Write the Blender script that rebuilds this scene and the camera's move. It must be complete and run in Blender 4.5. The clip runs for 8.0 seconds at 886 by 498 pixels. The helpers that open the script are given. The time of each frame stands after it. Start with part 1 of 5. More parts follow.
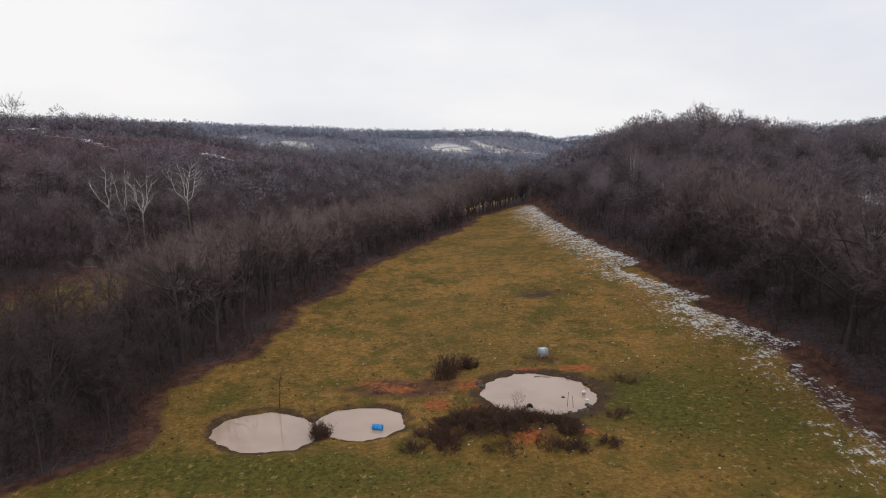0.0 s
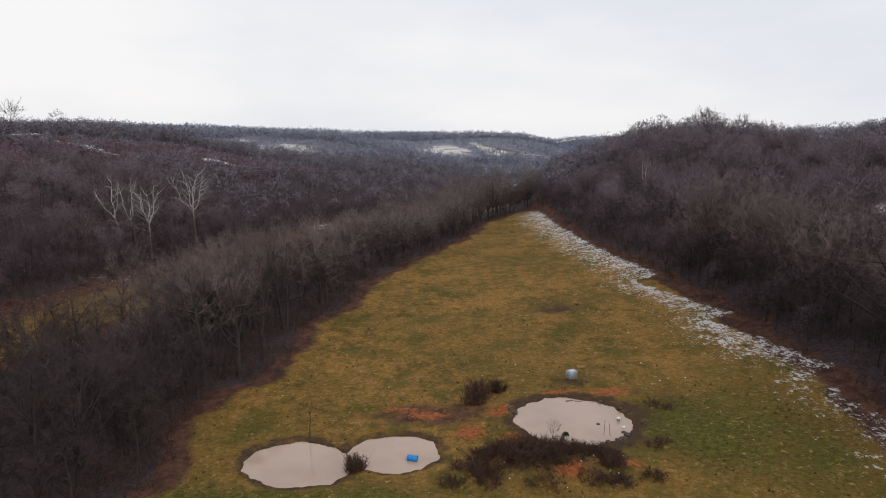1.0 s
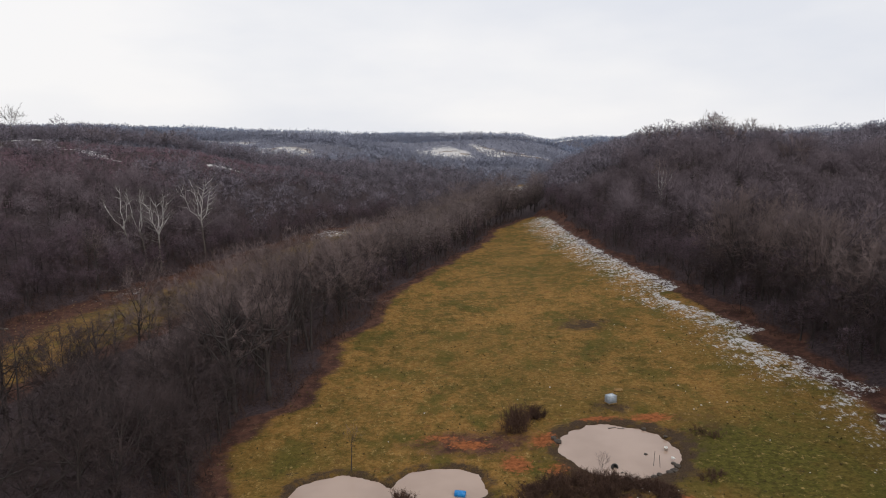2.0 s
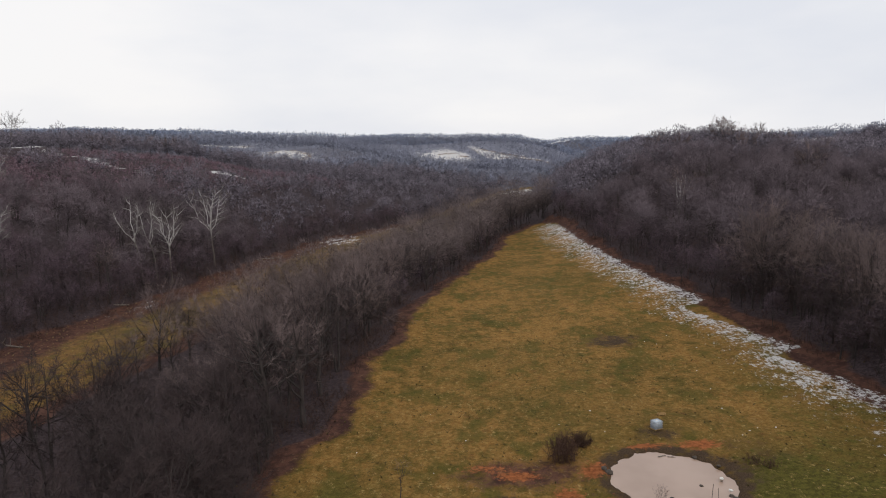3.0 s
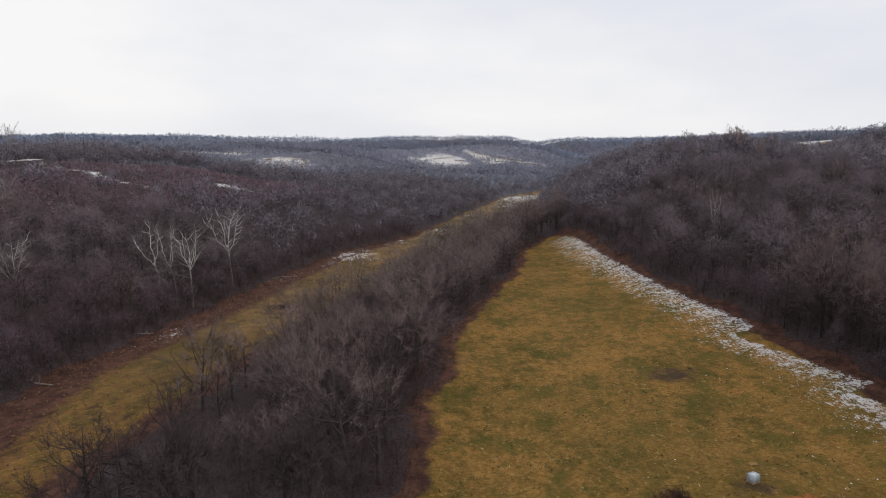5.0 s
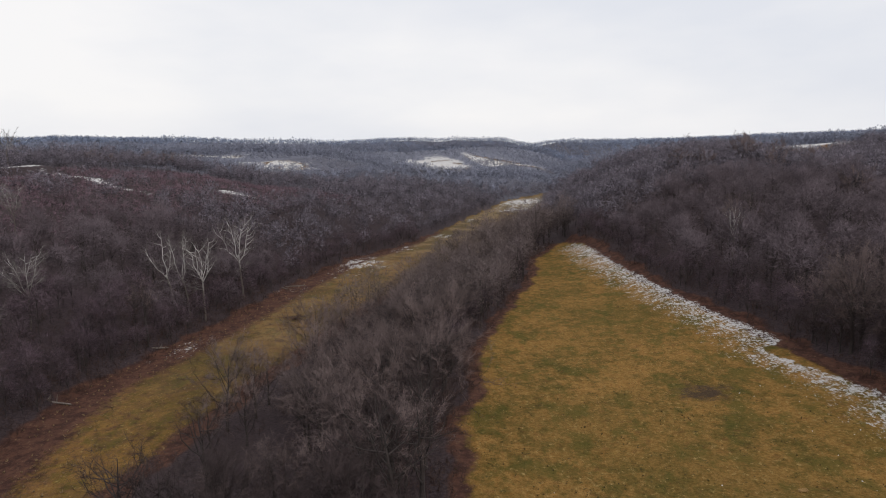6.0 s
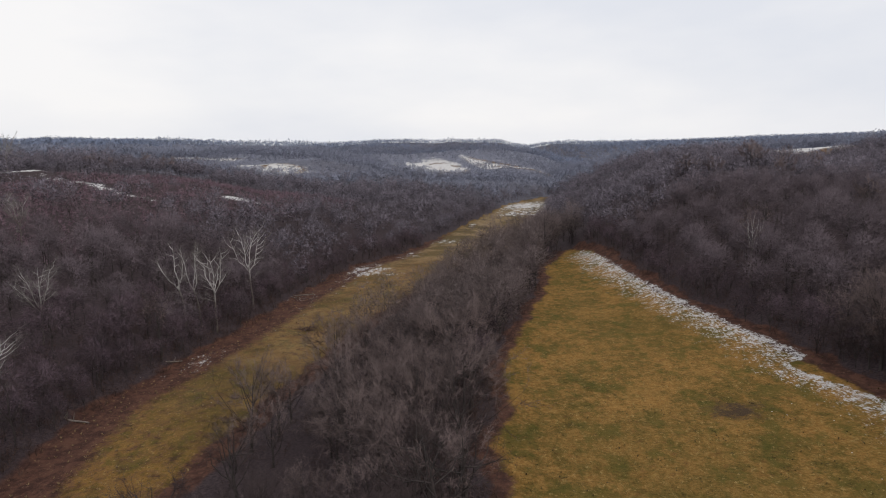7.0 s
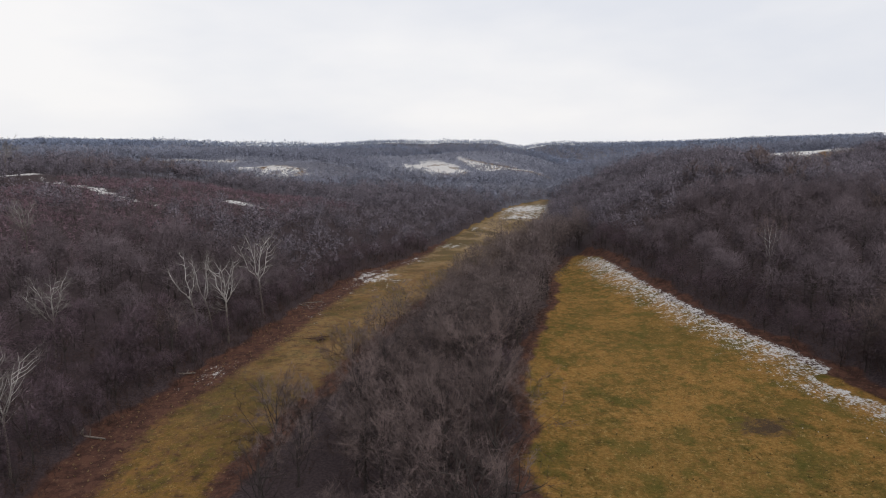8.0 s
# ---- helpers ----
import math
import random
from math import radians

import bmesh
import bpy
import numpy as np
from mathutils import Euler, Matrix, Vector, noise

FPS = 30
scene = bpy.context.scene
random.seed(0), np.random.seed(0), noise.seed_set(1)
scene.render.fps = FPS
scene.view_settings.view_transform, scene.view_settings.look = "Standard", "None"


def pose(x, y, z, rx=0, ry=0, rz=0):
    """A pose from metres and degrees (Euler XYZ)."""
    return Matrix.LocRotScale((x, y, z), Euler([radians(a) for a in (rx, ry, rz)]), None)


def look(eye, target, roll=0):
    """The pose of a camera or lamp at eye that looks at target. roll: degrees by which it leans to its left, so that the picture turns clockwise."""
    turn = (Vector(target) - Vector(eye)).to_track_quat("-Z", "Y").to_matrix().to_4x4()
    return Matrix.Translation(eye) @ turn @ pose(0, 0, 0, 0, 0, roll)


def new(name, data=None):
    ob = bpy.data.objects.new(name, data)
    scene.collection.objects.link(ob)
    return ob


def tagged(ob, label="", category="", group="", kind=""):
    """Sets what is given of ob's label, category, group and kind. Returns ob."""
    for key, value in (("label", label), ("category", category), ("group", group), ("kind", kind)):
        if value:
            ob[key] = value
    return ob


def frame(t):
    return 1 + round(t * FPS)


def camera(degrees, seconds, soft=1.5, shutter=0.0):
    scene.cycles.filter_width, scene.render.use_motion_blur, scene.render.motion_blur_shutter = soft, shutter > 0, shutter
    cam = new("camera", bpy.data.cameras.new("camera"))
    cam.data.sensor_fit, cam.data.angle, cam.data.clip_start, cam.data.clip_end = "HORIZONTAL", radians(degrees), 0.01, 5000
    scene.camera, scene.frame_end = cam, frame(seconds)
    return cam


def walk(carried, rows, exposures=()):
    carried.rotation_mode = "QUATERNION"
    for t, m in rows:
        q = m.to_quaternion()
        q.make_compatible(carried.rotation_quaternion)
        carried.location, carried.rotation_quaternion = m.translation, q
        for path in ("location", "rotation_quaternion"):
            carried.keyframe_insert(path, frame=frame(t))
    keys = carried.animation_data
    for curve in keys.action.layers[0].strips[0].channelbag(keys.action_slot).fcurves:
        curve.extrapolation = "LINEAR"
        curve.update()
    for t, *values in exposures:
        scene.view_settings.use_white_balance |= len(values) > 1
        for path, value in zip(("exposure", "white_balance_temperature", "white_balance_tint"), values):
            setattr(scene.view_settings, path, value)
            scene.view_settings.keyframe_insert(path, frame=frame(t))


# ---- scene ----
cam = camera(67.0, 8.0, soft=1.0)
METRES, EYE, TILT, LEAN, TURN = 46.0, 25.3, -9.0, 0.0, 0.0
ROWS = [
    (0.0, 0.0, 0.0, 0.0, 0.0, 0.0, -0.0),
    (0.5, -0.0354, 0.013, 0.0253, -0.15, 0.01, 0.06),
    (1.0, -0.0763, 0.0279, 0.0521, -0.33, -0.0, 0.2),
    (1.5, -0.1226, 0.045, 0.0807, -0.51, -0.03, 0.34),
    (3.0, -0.2791, 0.105, 0.1647, -1.07, 0.01, 0.86),
    (3.5, -0.3337, 0.1251, 0.1937, -1.35, 0.0, 1.02),
    (4.0, -0.3886, 0.1446, 0.2228, -1.64, 0.0, 1.2),
    (4.5, -0.4448, 0.1642, 0.2526, -1.92, -0.01, 1.35),
    (6.0, -0.6211, 0.2233, 0.3402, -2.79, 0.03, 1.68),
    (6.5, -0.6793, 0.2436, 0.3693, -3.08, 0.05, 1.69),
    (7.0, -0.7343, 0.263, 0.3973, -3.38, 0.06, 1.71),
    (7.5, -0.7885, 0.2832, 0.424, -3.66, 0.05, 1.7),
    (8.0, -0.8399, 0.3025, 0.4485, -3.94, 0.04, 1.69),
]
walk(cam, [(t, pose(0, 0, EYE, TILT, LEAN, TURN) @ pose(METRES * x, METRES * y, METRES * z, 90 + pitch, roll, yaw)) for t, x, y, z, yaw, pitch, roll in ROWS])
scene.view_settings.exposure = 0.0

# ---- sky and sun: a bright overcast winter day ----
world = bpy.data.worlds.new("overcast_sky")
scene.world = world
world.use_nodes = True
wn, wl = world.node_tree.nodes, world.node_tree.links
wn.clear()
w_out, w_bg = wn.new("ShaderNodeOutputWorld"), wn.new("ShaderNodeBackground")
w_sky = wn.new("ShaderNodeTexSky")
w_sky.sky_type, w_sky.sun_disc = "NISHITA", False
w_sky.sun_elevation, w_sky.sun_rotation = radians(41.1), radians(150.6)
w_sky.dust_density, w_sky.air_density = 3.0, 1.0
w_scale = wn.new("ShaderNodeMix")
w_scale.data_type, w_scale.blend_type = "RGBA", "MULTIPLY"
w_scale.inputs[0].default_value = 1.0
wl.new(w_sky.outputs[0], w_scale.inputs[6])
w_scale.inputs[7].default_value = (0.1, 0.1, 0.1, 1)
w_co, w_map = wn.new("ShaderNodeTexCoord"), wn.new("ShaderNodeMapping")
w_map.inputs["Scale"].default_value = (1.0, 1.0, 3.2)
w_map.inputs["Location"].default_value = (0.35, 0.1, 0.2)
wl.new(w_co.outputs["Generated"], w_map.inputs["Vector"])
w_noise = wn.new("ShaderNodeTexNoise")
w_noise.inputs["Scale"].default_value, w_noise.inputs["Detail"].default_value = 1.7, 5.0
w_noise.inputs["Roughness"].default_value = 0.5
wl.new(w_map.outputs[0], w_noise.inputs["Vector"])
w_ramp = wn.new("ShaderNodeValToRGB")
w_ramp.color_ramp.elements[0].position, w_ramp.color_ramp.elements[0].color = 0.37, (0.79, 0.81, 0.87, 1)
w_ramp.color_ramp.elements[1].position, w_ramp.color_ramp.elements[1].color = 0.64, (0.97, 0.955, 0.955, 1)
wl.new(w_noise.outputs[0], w_ramp.inputs[0])
w_mix = wn.new("ShaderNodeMix")
w_mix.data_type = "RGBA"
w_mix.inputs[0].default_value = 0.95
wl.new(w_scale.outputs[2], w_mix.inputs[6])
wl.new(w_ramp.outputs[0], w_mix.inputs[7])
wl.new(w_mix.outputs[2], w_bg.inputs["Color"])
w_bg.inputs["Strength"].default_value = 1.0
wl.new(w_bg.outputs[0], w_out.inputs[0])

sun = new("sun", bpy.data.lights.new("sun", "SUN"))
sun.data.energy, sun.data.angle, sun.data.color = 0.75, radians(22), (1.0, 0.96, 0.9)
sun.matrix_world = look((45, -80, 80), (0, 0, 0))

# ---- the plan: edges of the woods and the lie of the land ----
def line(y, *pairs):
    """x of a plan line through (y, x) pairs."""
    return np.interp(y, pairs[0::2], pairs[1::2])


def wood_right(y):
    return line(y, 0, 33, 50, 36.5, 75, 40, 115, 40, 136, 39, 168, 35.5, 200, 34.5, 246, 36, 262, 33, 300, 36, 370, 38, 493, 71, 617, 96, 800, 190, 1000, 260)


def field_left(y):
    return line(y, 0, -42, 46, -34, 49, -31, 53, -27.2, 58, -28, 66, -30, 74, -29.2, 79, -25.2, 89, -23.6, 104, -24, 116, -19.5, 123, -18.3, 132, -19, 146, -14.5, 165, -8.2, 205, 6, 232, 11, 264, 27, 300, 36)


def meadow_right(y):
    return line(y, 0, -84, 60, -76, 88, -68, 110, -62, 131, -57, 182, -42, 227, -25, 267, -8, 279, 4, 323, 20, 393, 48, 470, 68, 506, 77, 545, 80, 560, 60)


def wood_left(y):
    return line(y, 0, -92, 80, -90, 131, -92, 150, -86, 184, -76.5, 216, -69, 270, -53.5, 300, -36, 367, -10, 412, 6, 453, 26, 510, 48, 545, 79, 560, 84, 800, 150, 1000, 210)


def step(a, b, v):
    t = np.clip((v - a) / (b - a), 0, 1)
    return t * t * (3 - 2 * t)


def bump(x, y, cx, cy, rx, ry):
    return np.exp(-((x - cx) / rx) ** 2 - ((y - cy) / ry) ** 2)


def streak(x, y, cx, cy, dx, dy, length, width):
    """A long soft patch that lies along (dx, dy)."""
    n = math.hypot(dx, dy)
    u, v = ((x - cx) * dx + (y - cy) * dy) / n, ((y - cy) * dx - (x - cx) * dy) / n
    return np.exp(-(u / length) ** 2 - (v / width) ** 2)


def wave(x, y, size, seed):
    """Smooth rolling noise, about -1 to 1."""
    a, b, s = x / size, y / size, seed
    return (np.sin(a * 1.7 + b * 0.9 + s) + np.sin(b * 2.1 - a * 0.7 + 2.3 * s) + np.sin(a * 3.1 + b * 2.7 + 4.1 * s) * 0.5
            + np.sin(b * 4.3 - a * 3.7 + 1.7 * s) * 0.35) / 2.6


def ponds(x, y):
    """How deep inside a pond: above 0 inside, about 1 at the middle."""
    wob = 0.07 * wave(x, y, 1.6, 3.0) + 0.05 * wave(x, y, 0.6, 1.0)
    a1 = 1 - np.hypot((x + 16.0) / 5.0, (y - 57.0 + 0.1 * (x + 16)) / 4.35)
    a2 = 1 - np.hypot((x + 7.7) / 4.3, (y - 58.9) / 3.9)
    b = 1 - np.hypot((x - 9.6) / 6.0, (y - 64.2) / 6.1)
    return np.maximum(a1, a2) + wob, b + wob


WATER_A, WATER_B = -0.42, 0.4
HILL_EAST = ((98, 262, 45, 65, 7.5), (82, 185, 35, 45, -1.7), (180, 430, 60, 60, -3.5), (62, 215, 24, 40, 3.8), (300, 460, 60, 60, -2.1), (330, 620, 80, 70, 5.5), (155, 336, 42, 36, -4.5), (290, 540, 36, 30, 2.4), (240, 455, 40, 34, -14.8), (262, 505, 34, 28, -11.8), (212, 432, 36, 32, -6))
HILL_WEST = ((-228, 352, 36, 36, -0.7), (-215, 525, 70, 60, -9.9), (-147, 515, 50, 50, -6.2), (-170, 650, 50, 40, -9.6), (-113, 312, 40, 40, 2.2), (-350, 800, 150, 150, -6.8), (-160, 588, 50, 30, -19.5), (-95, 545, 40, 30, -21.4), (-92, 505, 40, 28, -6), (-220, 356, 22, 18, 4.5))
VALLEY_HEAD = ((3, 727, 50, 40, -2.0), (107, 692, 36, 36, 5.5), (-38, 752, 34, 34, -13.2), (0, 675, 60, 32, -18.2), (-110, 720, 50, 50, -3.3), (60, 640, 36, 26, -8.3), (-10, 604, 60, 42, -14), (-60, 640, 50, 40, -6), (0, 540, 55, 40, -8))
RIDGES = ((-330, 1400, 220, 150, -21.5), (-150, 1250, 160, 150, -18.3), (0, 1330, 150, 150, -15.0), (80, 1107, 100, 80, -5.8), (350, 1480, 200, 150, -3.3), (600, 1300, 220, 180, -6.4), (-60, 900, 110, 110, -9.3), (-220, 900, 120, 120, -12.3), (40, 960, 90, 90, -5.2))


def land(x, y):
    """Height of the ground."""
    x, y = np.asarray(x, float), np.asarray(y, float)
    er, fl, el = wood_right(y), field_left(y), wood_left(y)
    low = -4.6 - 1.6 * step(250, 340, y) + 4.8 * step(390, 520, y)
    f = np.clip((x - fl) / np.maximum(er - fl, 1.0), 0, 1)
    field = -0.25 + 3.4 * f ** 3
    bank = step(0, 24, fl - x)
    tail = step(262, 330, y)
    floor = field * (1 - bank) + low * bank
    floor = floor * (1 - tail) + (low + 3.0 * step(-10, 25, x - meadow_right(y))) * tail
    dr = np.maximum(x - er, 0)
    hr = 17 + 20 * step(130, 380, y) - 18 * step(430, 700, y)
    right = hr * (1 - np.exp(-0.45 * dr / hr)) - 13 * bump(x, y, 225, 250, 95, 110) * step(0, 70, dr)
    dl = np.maximum(el - x, 0)
    hl = 38 - 10 * step(330, 520, y) * step(150, 60, dl)
    hl = hl - 13 * step(600, 730, y) * step(280, 130, dl)
    left = hl * (1 - np.exp(-0.47 * dl / hl))
    z = floor + right + left - 13 * bump(x, y, -95, 455, 80, 62) * step(0, 40, dl)
    rough = step(8, 60, np.maximum(dr, dl))
    z = z + rough * (2.2 * wave(x, y, 45, 0.6) + 1.2 * wave(x, y, 17, 2.0))
    r = np.hypot(x, y)
    far = step(650, 1500, r)
    z = z + far * (21 * step(-0.2, 1.2, wave(x, y, 520, 1.2) + 0.55) + 5 * wave(x, y, 170, 0.4))
    z = z + 8 * bump(x, y, 8, 800, 80, 70) + 17 * bump(x, y, 85, 890, 110, 75) + 9 * bump(x, y, 135, 380, 55, 70) + 9 * bump(x, y, 215, 440, 50, 26) - 7 * bump(x, y, 190, 375, 45, 32) - 4 * bump(x, y, 150, 235, 50, 60)
    z = z - 60 * step(1750, 2700, r) + (6.5 * bump(x, y, 330, 1480, 260, 150) + 16 * bump(x, y, 195, 1480, 105, 150)) * far
    for cx, cy, rx, ry, up in HILL_EAST + HILL_WEST + VALLEY_HEAD + RIDGES:
        z = z + up * bump(x, y, cx, cy, rx, ry)
    z = z + 0.10 * wave(x, y, 7, 1.1) + 0.04 * wave(x, y, 1.7, 2.2)
    # ponds, their banks and the spoil heap between them
    pa, pb = ponds(x, y)
    z = z + 1.5 * bump(x, y, 5.0, 54.6, 5.5, 2.4) * (1 + 0.35 * wave(x, y, 1.4, 0.5)) + 0.5 * bump(x, y, 11, 54.0, 3, 1.6) + 0.35 * bump(x, y, 1.5, 70, 2.5, 3.5) + 0.3 * bump(x, y, -12, 51, 9, 2.0) + 0.55 * bump(x, y, 12, 76, 8, 3.5)
    near = (y < 120).astype(float)
    for p, level in ((pa, WATER_A), (pb, WATER_B)):
        rim = step(-0.40, -0.05, p) * near
        z = z * (1 - rim) + (level + 0.25) * rim
        z = z - near * 1.4 * step(-0.06, 0.34, p)
    return z

# ---- materials ----
def shader(name):
    m = bpy.data.materials.new(name)
    m.use_nodes = True
    return m, m.node_tree.nodes, m.node_tree.links, m.node_tree.nodes["Principled BSDF"]


def noise_node(n, l, scale, detail=4.0, rough=0.55, vector=None, stretch=None):
    t = n.new("ShaderNodeTexNoise")
    t.inputs["Scale"].default_value, t.inputs["Detail"].default_value, t.inputs["Roughness"].default_value = scale, detail, rough
    if vector is not None:
        if stretch:
            mp = n.new("ShaderNodeMapping")
            mp.inputs["Scale"].default_value = stretch
            l.new(vector, mp.inputs["Vector"])
            vector = mp.outputs[0]
        l.new(vector, t.inputs["Vector"])
    return t.outputs[0]


def remap(n, l, value, a, b, lo=0.0, hi=1.0):
    r = n.new("ShaderNodeMapRange")
    r.interpolation_type = "SMOOTHSTEP"
    for i, v in ((1, a), (2, b), (3, lo), (4, hi)):
        r.inputs[i].default_value = v
    l.new(value, r.inputs[0])
    return r.outputs[0]


def math_node(n, l, op, a, b):
    m = n.new("ShaderNodeMath")
    m.operation = op
    for i, v in enumerate((a, b)):
        if isinstance(v, (int, float)):
            m.inputs[i].default_value = v
        else:
            l.new(v, m.inputs[i])
    return m.outputs[0]


def blend(n, l, factor, a, b):
    m = n.new("ShaderNodeMix")
    m.data_type = "RGBA"
    for i, v in ((0, factor), (6, a), (7, b)):
        if isinstance(v, tuple):
            m.inputs[i].default_value = (*v, 1)
        elif isinstance(v, (int, float)):
            m.inputs[i].default_value = v
        else:
            l.new(v, m.inputs[i])
    return m.outputs[2]


def bumped(n, l, bsdf, height, strength, distance):
    b = n.new("ShaderNodeBump")
    b.inputs["Strength"].default_value, b.inputs["Distance"].default_value = strength, distance
    l.new(height, b.inputs["Height"])
    l.new(b.outputs[0], bsdf.inputs["Normal"])


def simple(name, dark, light, scale=6.0, roughness=0.8, metal=0.0, relief=0.3, depth=0.01, stretch=None, spread=(0.3, 0.7)):
    """A surface of two tones with grain and relief."""
    m, n, l, s = shader(name)
    co = n.new("ShaderNodeTexCoord").outputs["Object"]
    big, fine = noise_node(n, l, scale, 4, 0.6, co, stretch), noise_node(n, l, scale * 7, 3, 0.6, co, stretch)
    f = remap(n, l, math_node(n, l, "ADD", math_node(n, l, "MULTIPLY", big, 0.6), math_node(n, l, "MULTIPLY", fine, 0.4)), *spread)
    l.new(blend(n, l, f, dark, light), s.inputs["Base Color"])
    s.inputs["Roughness"].default_value, s.inputs["Metallic"].default_value = roughness, metal
    bumped(n, l, s, fine, relief, depth)
    return m


def twig_material(name, tones, grain=0.16, each="island", soft=0.0, open_share=0.0):
    """Bare twigs: tone differs from tree to tree, drifts over the wood, and varies from twig to twig.
    each: what tells the trees apart, "object" or the "tone" stored with a joined wood;
    soft: how far single twigs share the roundness of their crown, as in a haze of many fine ones;
    open_share: the gaps within a spray too fine to build twig by twig."""
    m, n, l, s = shader(name)
    co = n.new("ShaderNodeNewGeometry")
    drift = remap(n, l, noise_node(n, l, grain, 2, 0.5, co.outputs["Position"]), 0.35, 0.65)
    if each == "object":
        own = n.new("ShaderNodeObjectInfo").outputs["Random"]
    elif each == "tone":
        at = n.new("ShaderNodeAttribute")
        at.attribute_name = "tone"
        own = at.outputs["Fac"]
    else:
        own = drift
    drift = math_node(n, l, "ADD", math_node(n, l, "MULTIPLY", drift, 0.3), math_node(n, l, "MULTIPLY", own, 0.7))
    base = blend(n, l, drift, tones[0], tones[1])
    base = blend(n, l, math_node(n, l, "MULTIPLY", co.outputs["Random Per Island"], 0.5), base, tones[2])
    l.new(base, s.inputs["Base Color"])
    s.inputs["Roughness"].default_value = 0.9
    s.inputs["Specular IOR Level"].default_value = 0.15
    if soft:
        at = n.new("ShaderNodeAttribute")
        at.attribute_name = "dome"
        turn = n.new("ShaderNodeVectorTransform")
        turn.vector_type, turn.convert_from, turn.convert_to = "NORMAL", "OBJECT", "WORLD"
        l.new(at.outputs["Vector"], turn.inputs[0])
        mix = n.new("ShaderNodeMix")
        mix.data_type = "VECTOR"
        mix.inputs[0].default_value = soft
        l.new(co.outputs["Normal"], mix.inputs[4])
        l.new(turn.outputs[0], mix.inputs[5])
        norm = n.new("ShaderNodeVectorMath")
        norm.operation = "NORMALIZE"
        l.new(mix.outputs[1], norm.inputs[0])
        l.new(norm.outputs[0], s.inputs["Normal"])
    if open_share:
        clear, mixed = n.new("ShaderNodeBsdfTransparent"), n.new("ShaderNodeMixShader")
        mixed.inputs[0].default_value = open_share
        l.new(s.outputs[0], mixed.inputs[1])
        l.new(clear.outputs[0], mixed.inputs[2])
        l.new(mixed.outputs[0], n["Material Output"].inputs["Surface"])
    return m


def sycamore_bark():
    """Flaky grey-brown bark at the foot, peeling to chalky white higher up."""
    m, n, l, s = shader("pale_sycamore_bark")
    co = n.new("ShaderNodeTexCoord").outputs["Object"]
    xyz = n.new("ShaderNodeSeparateXYZ")
    l.new(co, xyz.inputs[0])
    flake = noise_node(n, l, 1.4, 4, 0.7, co, (1, 1, 0.4))
    f = remap(n, l, math_node(n, l, "ADD", math_node(n, l, "MULTIPLY", xyz.outputs[2], 0.055), math_node(n, l, "MULTIPLY", flake, 0.8)), 0.75, 1.25)
    l.new(blend(n, l, f, (0.11, 0.09, 0.078), (0.55, 0.53, 0.51)), s.inputs["Base Color"])
    s.inputs["Roughness"].default_value = 0.85
    bumped(n, l, s, flake, 0.4, 0.03)
    return m


TWIG_TONES = ((0.100, 0.076, 0.086), (0.265, 0.208, 0.233), (0.295, 0.238, 0.265))
M_TWIG = twig_material("bare_twigs", ((0.084, 0.058, 0.055), (0.222, 0.164, 0.156), (0.335, 0.26, 0.25)), each="object", soft=0.7)
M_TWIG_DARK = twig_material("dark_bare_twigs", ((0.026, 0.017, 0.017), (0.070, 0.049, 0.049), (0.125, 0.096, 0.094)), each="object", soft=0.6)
M_TWIG_WOOD = twig_material("bare_wood_twigs", TWIG_TONES, 0.05, each="tone", soft=0.8, open_share=0.3)
M_TWIG_CREEK = twig_material("bare_creek_twigs", ((0.09, 0.066, 0.064), (0.24, 0.184, 0.178), (0.295, 0.232, 0.224)), 0.05, each="tone", soft=0.75, open_share=0.3)
# Distance haze painted into far, valley and upper twigs as paler, bluer tones.
M_TWIG_FAR_HAZE = twig_material("far_twigs_hazed", ((0.31, 0.37, 0.53), (0.36, 0.42, 0.58), (0.375, 0.43, 0.59)), 0.01, each="tone", soft=0.85, open_share=0.45)
M_TWIG_VALLEY_HAZE = twig_material("valley_twigs_hazed", ((0.165, 0.142, 0.170), (0.30, 0.26, 0.308), (0.325, 0.286, 0.338)), 0.03, each="tone", soft=0.85, open_share=0.45)
M_TWIG_UPPER_HAZE = twig_material("upper_twigs_hazed", ((0.27, 0.285, 0.375), (0.375, 0.392, 0.50), (0.40, 0.418, 0.53)), 0.02, each="tone", soft=0.85, open_share=0.45)
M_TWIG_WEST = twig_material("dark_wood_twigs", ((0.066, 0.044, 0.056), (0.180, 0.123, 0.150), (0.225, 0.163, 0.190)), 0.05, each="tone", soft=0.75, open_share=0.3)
M_BRUSH = twig_material("russet_brush", ((0.036, 0.022, 0.020), (0.078, 0.047, 0.040), (0.12, 0.075, 0.06)), 0.5)
M_PALE = sycamore_bark()
M_BARK = simple("grey_brown_bark", (0.02, 0.015, 0.014), (0.062, 0.048, 0.045), 3.0, 0.92, relief=0.6, depth=0.03, stretch=(1, 1, 0.25))
M_TUFT = twig_material("dry_grass_blades", ((0.04, 0.032, 0.014), (0.095, 0.07, 0.026), (0.17, 0.125, 0.05)), 0.25)


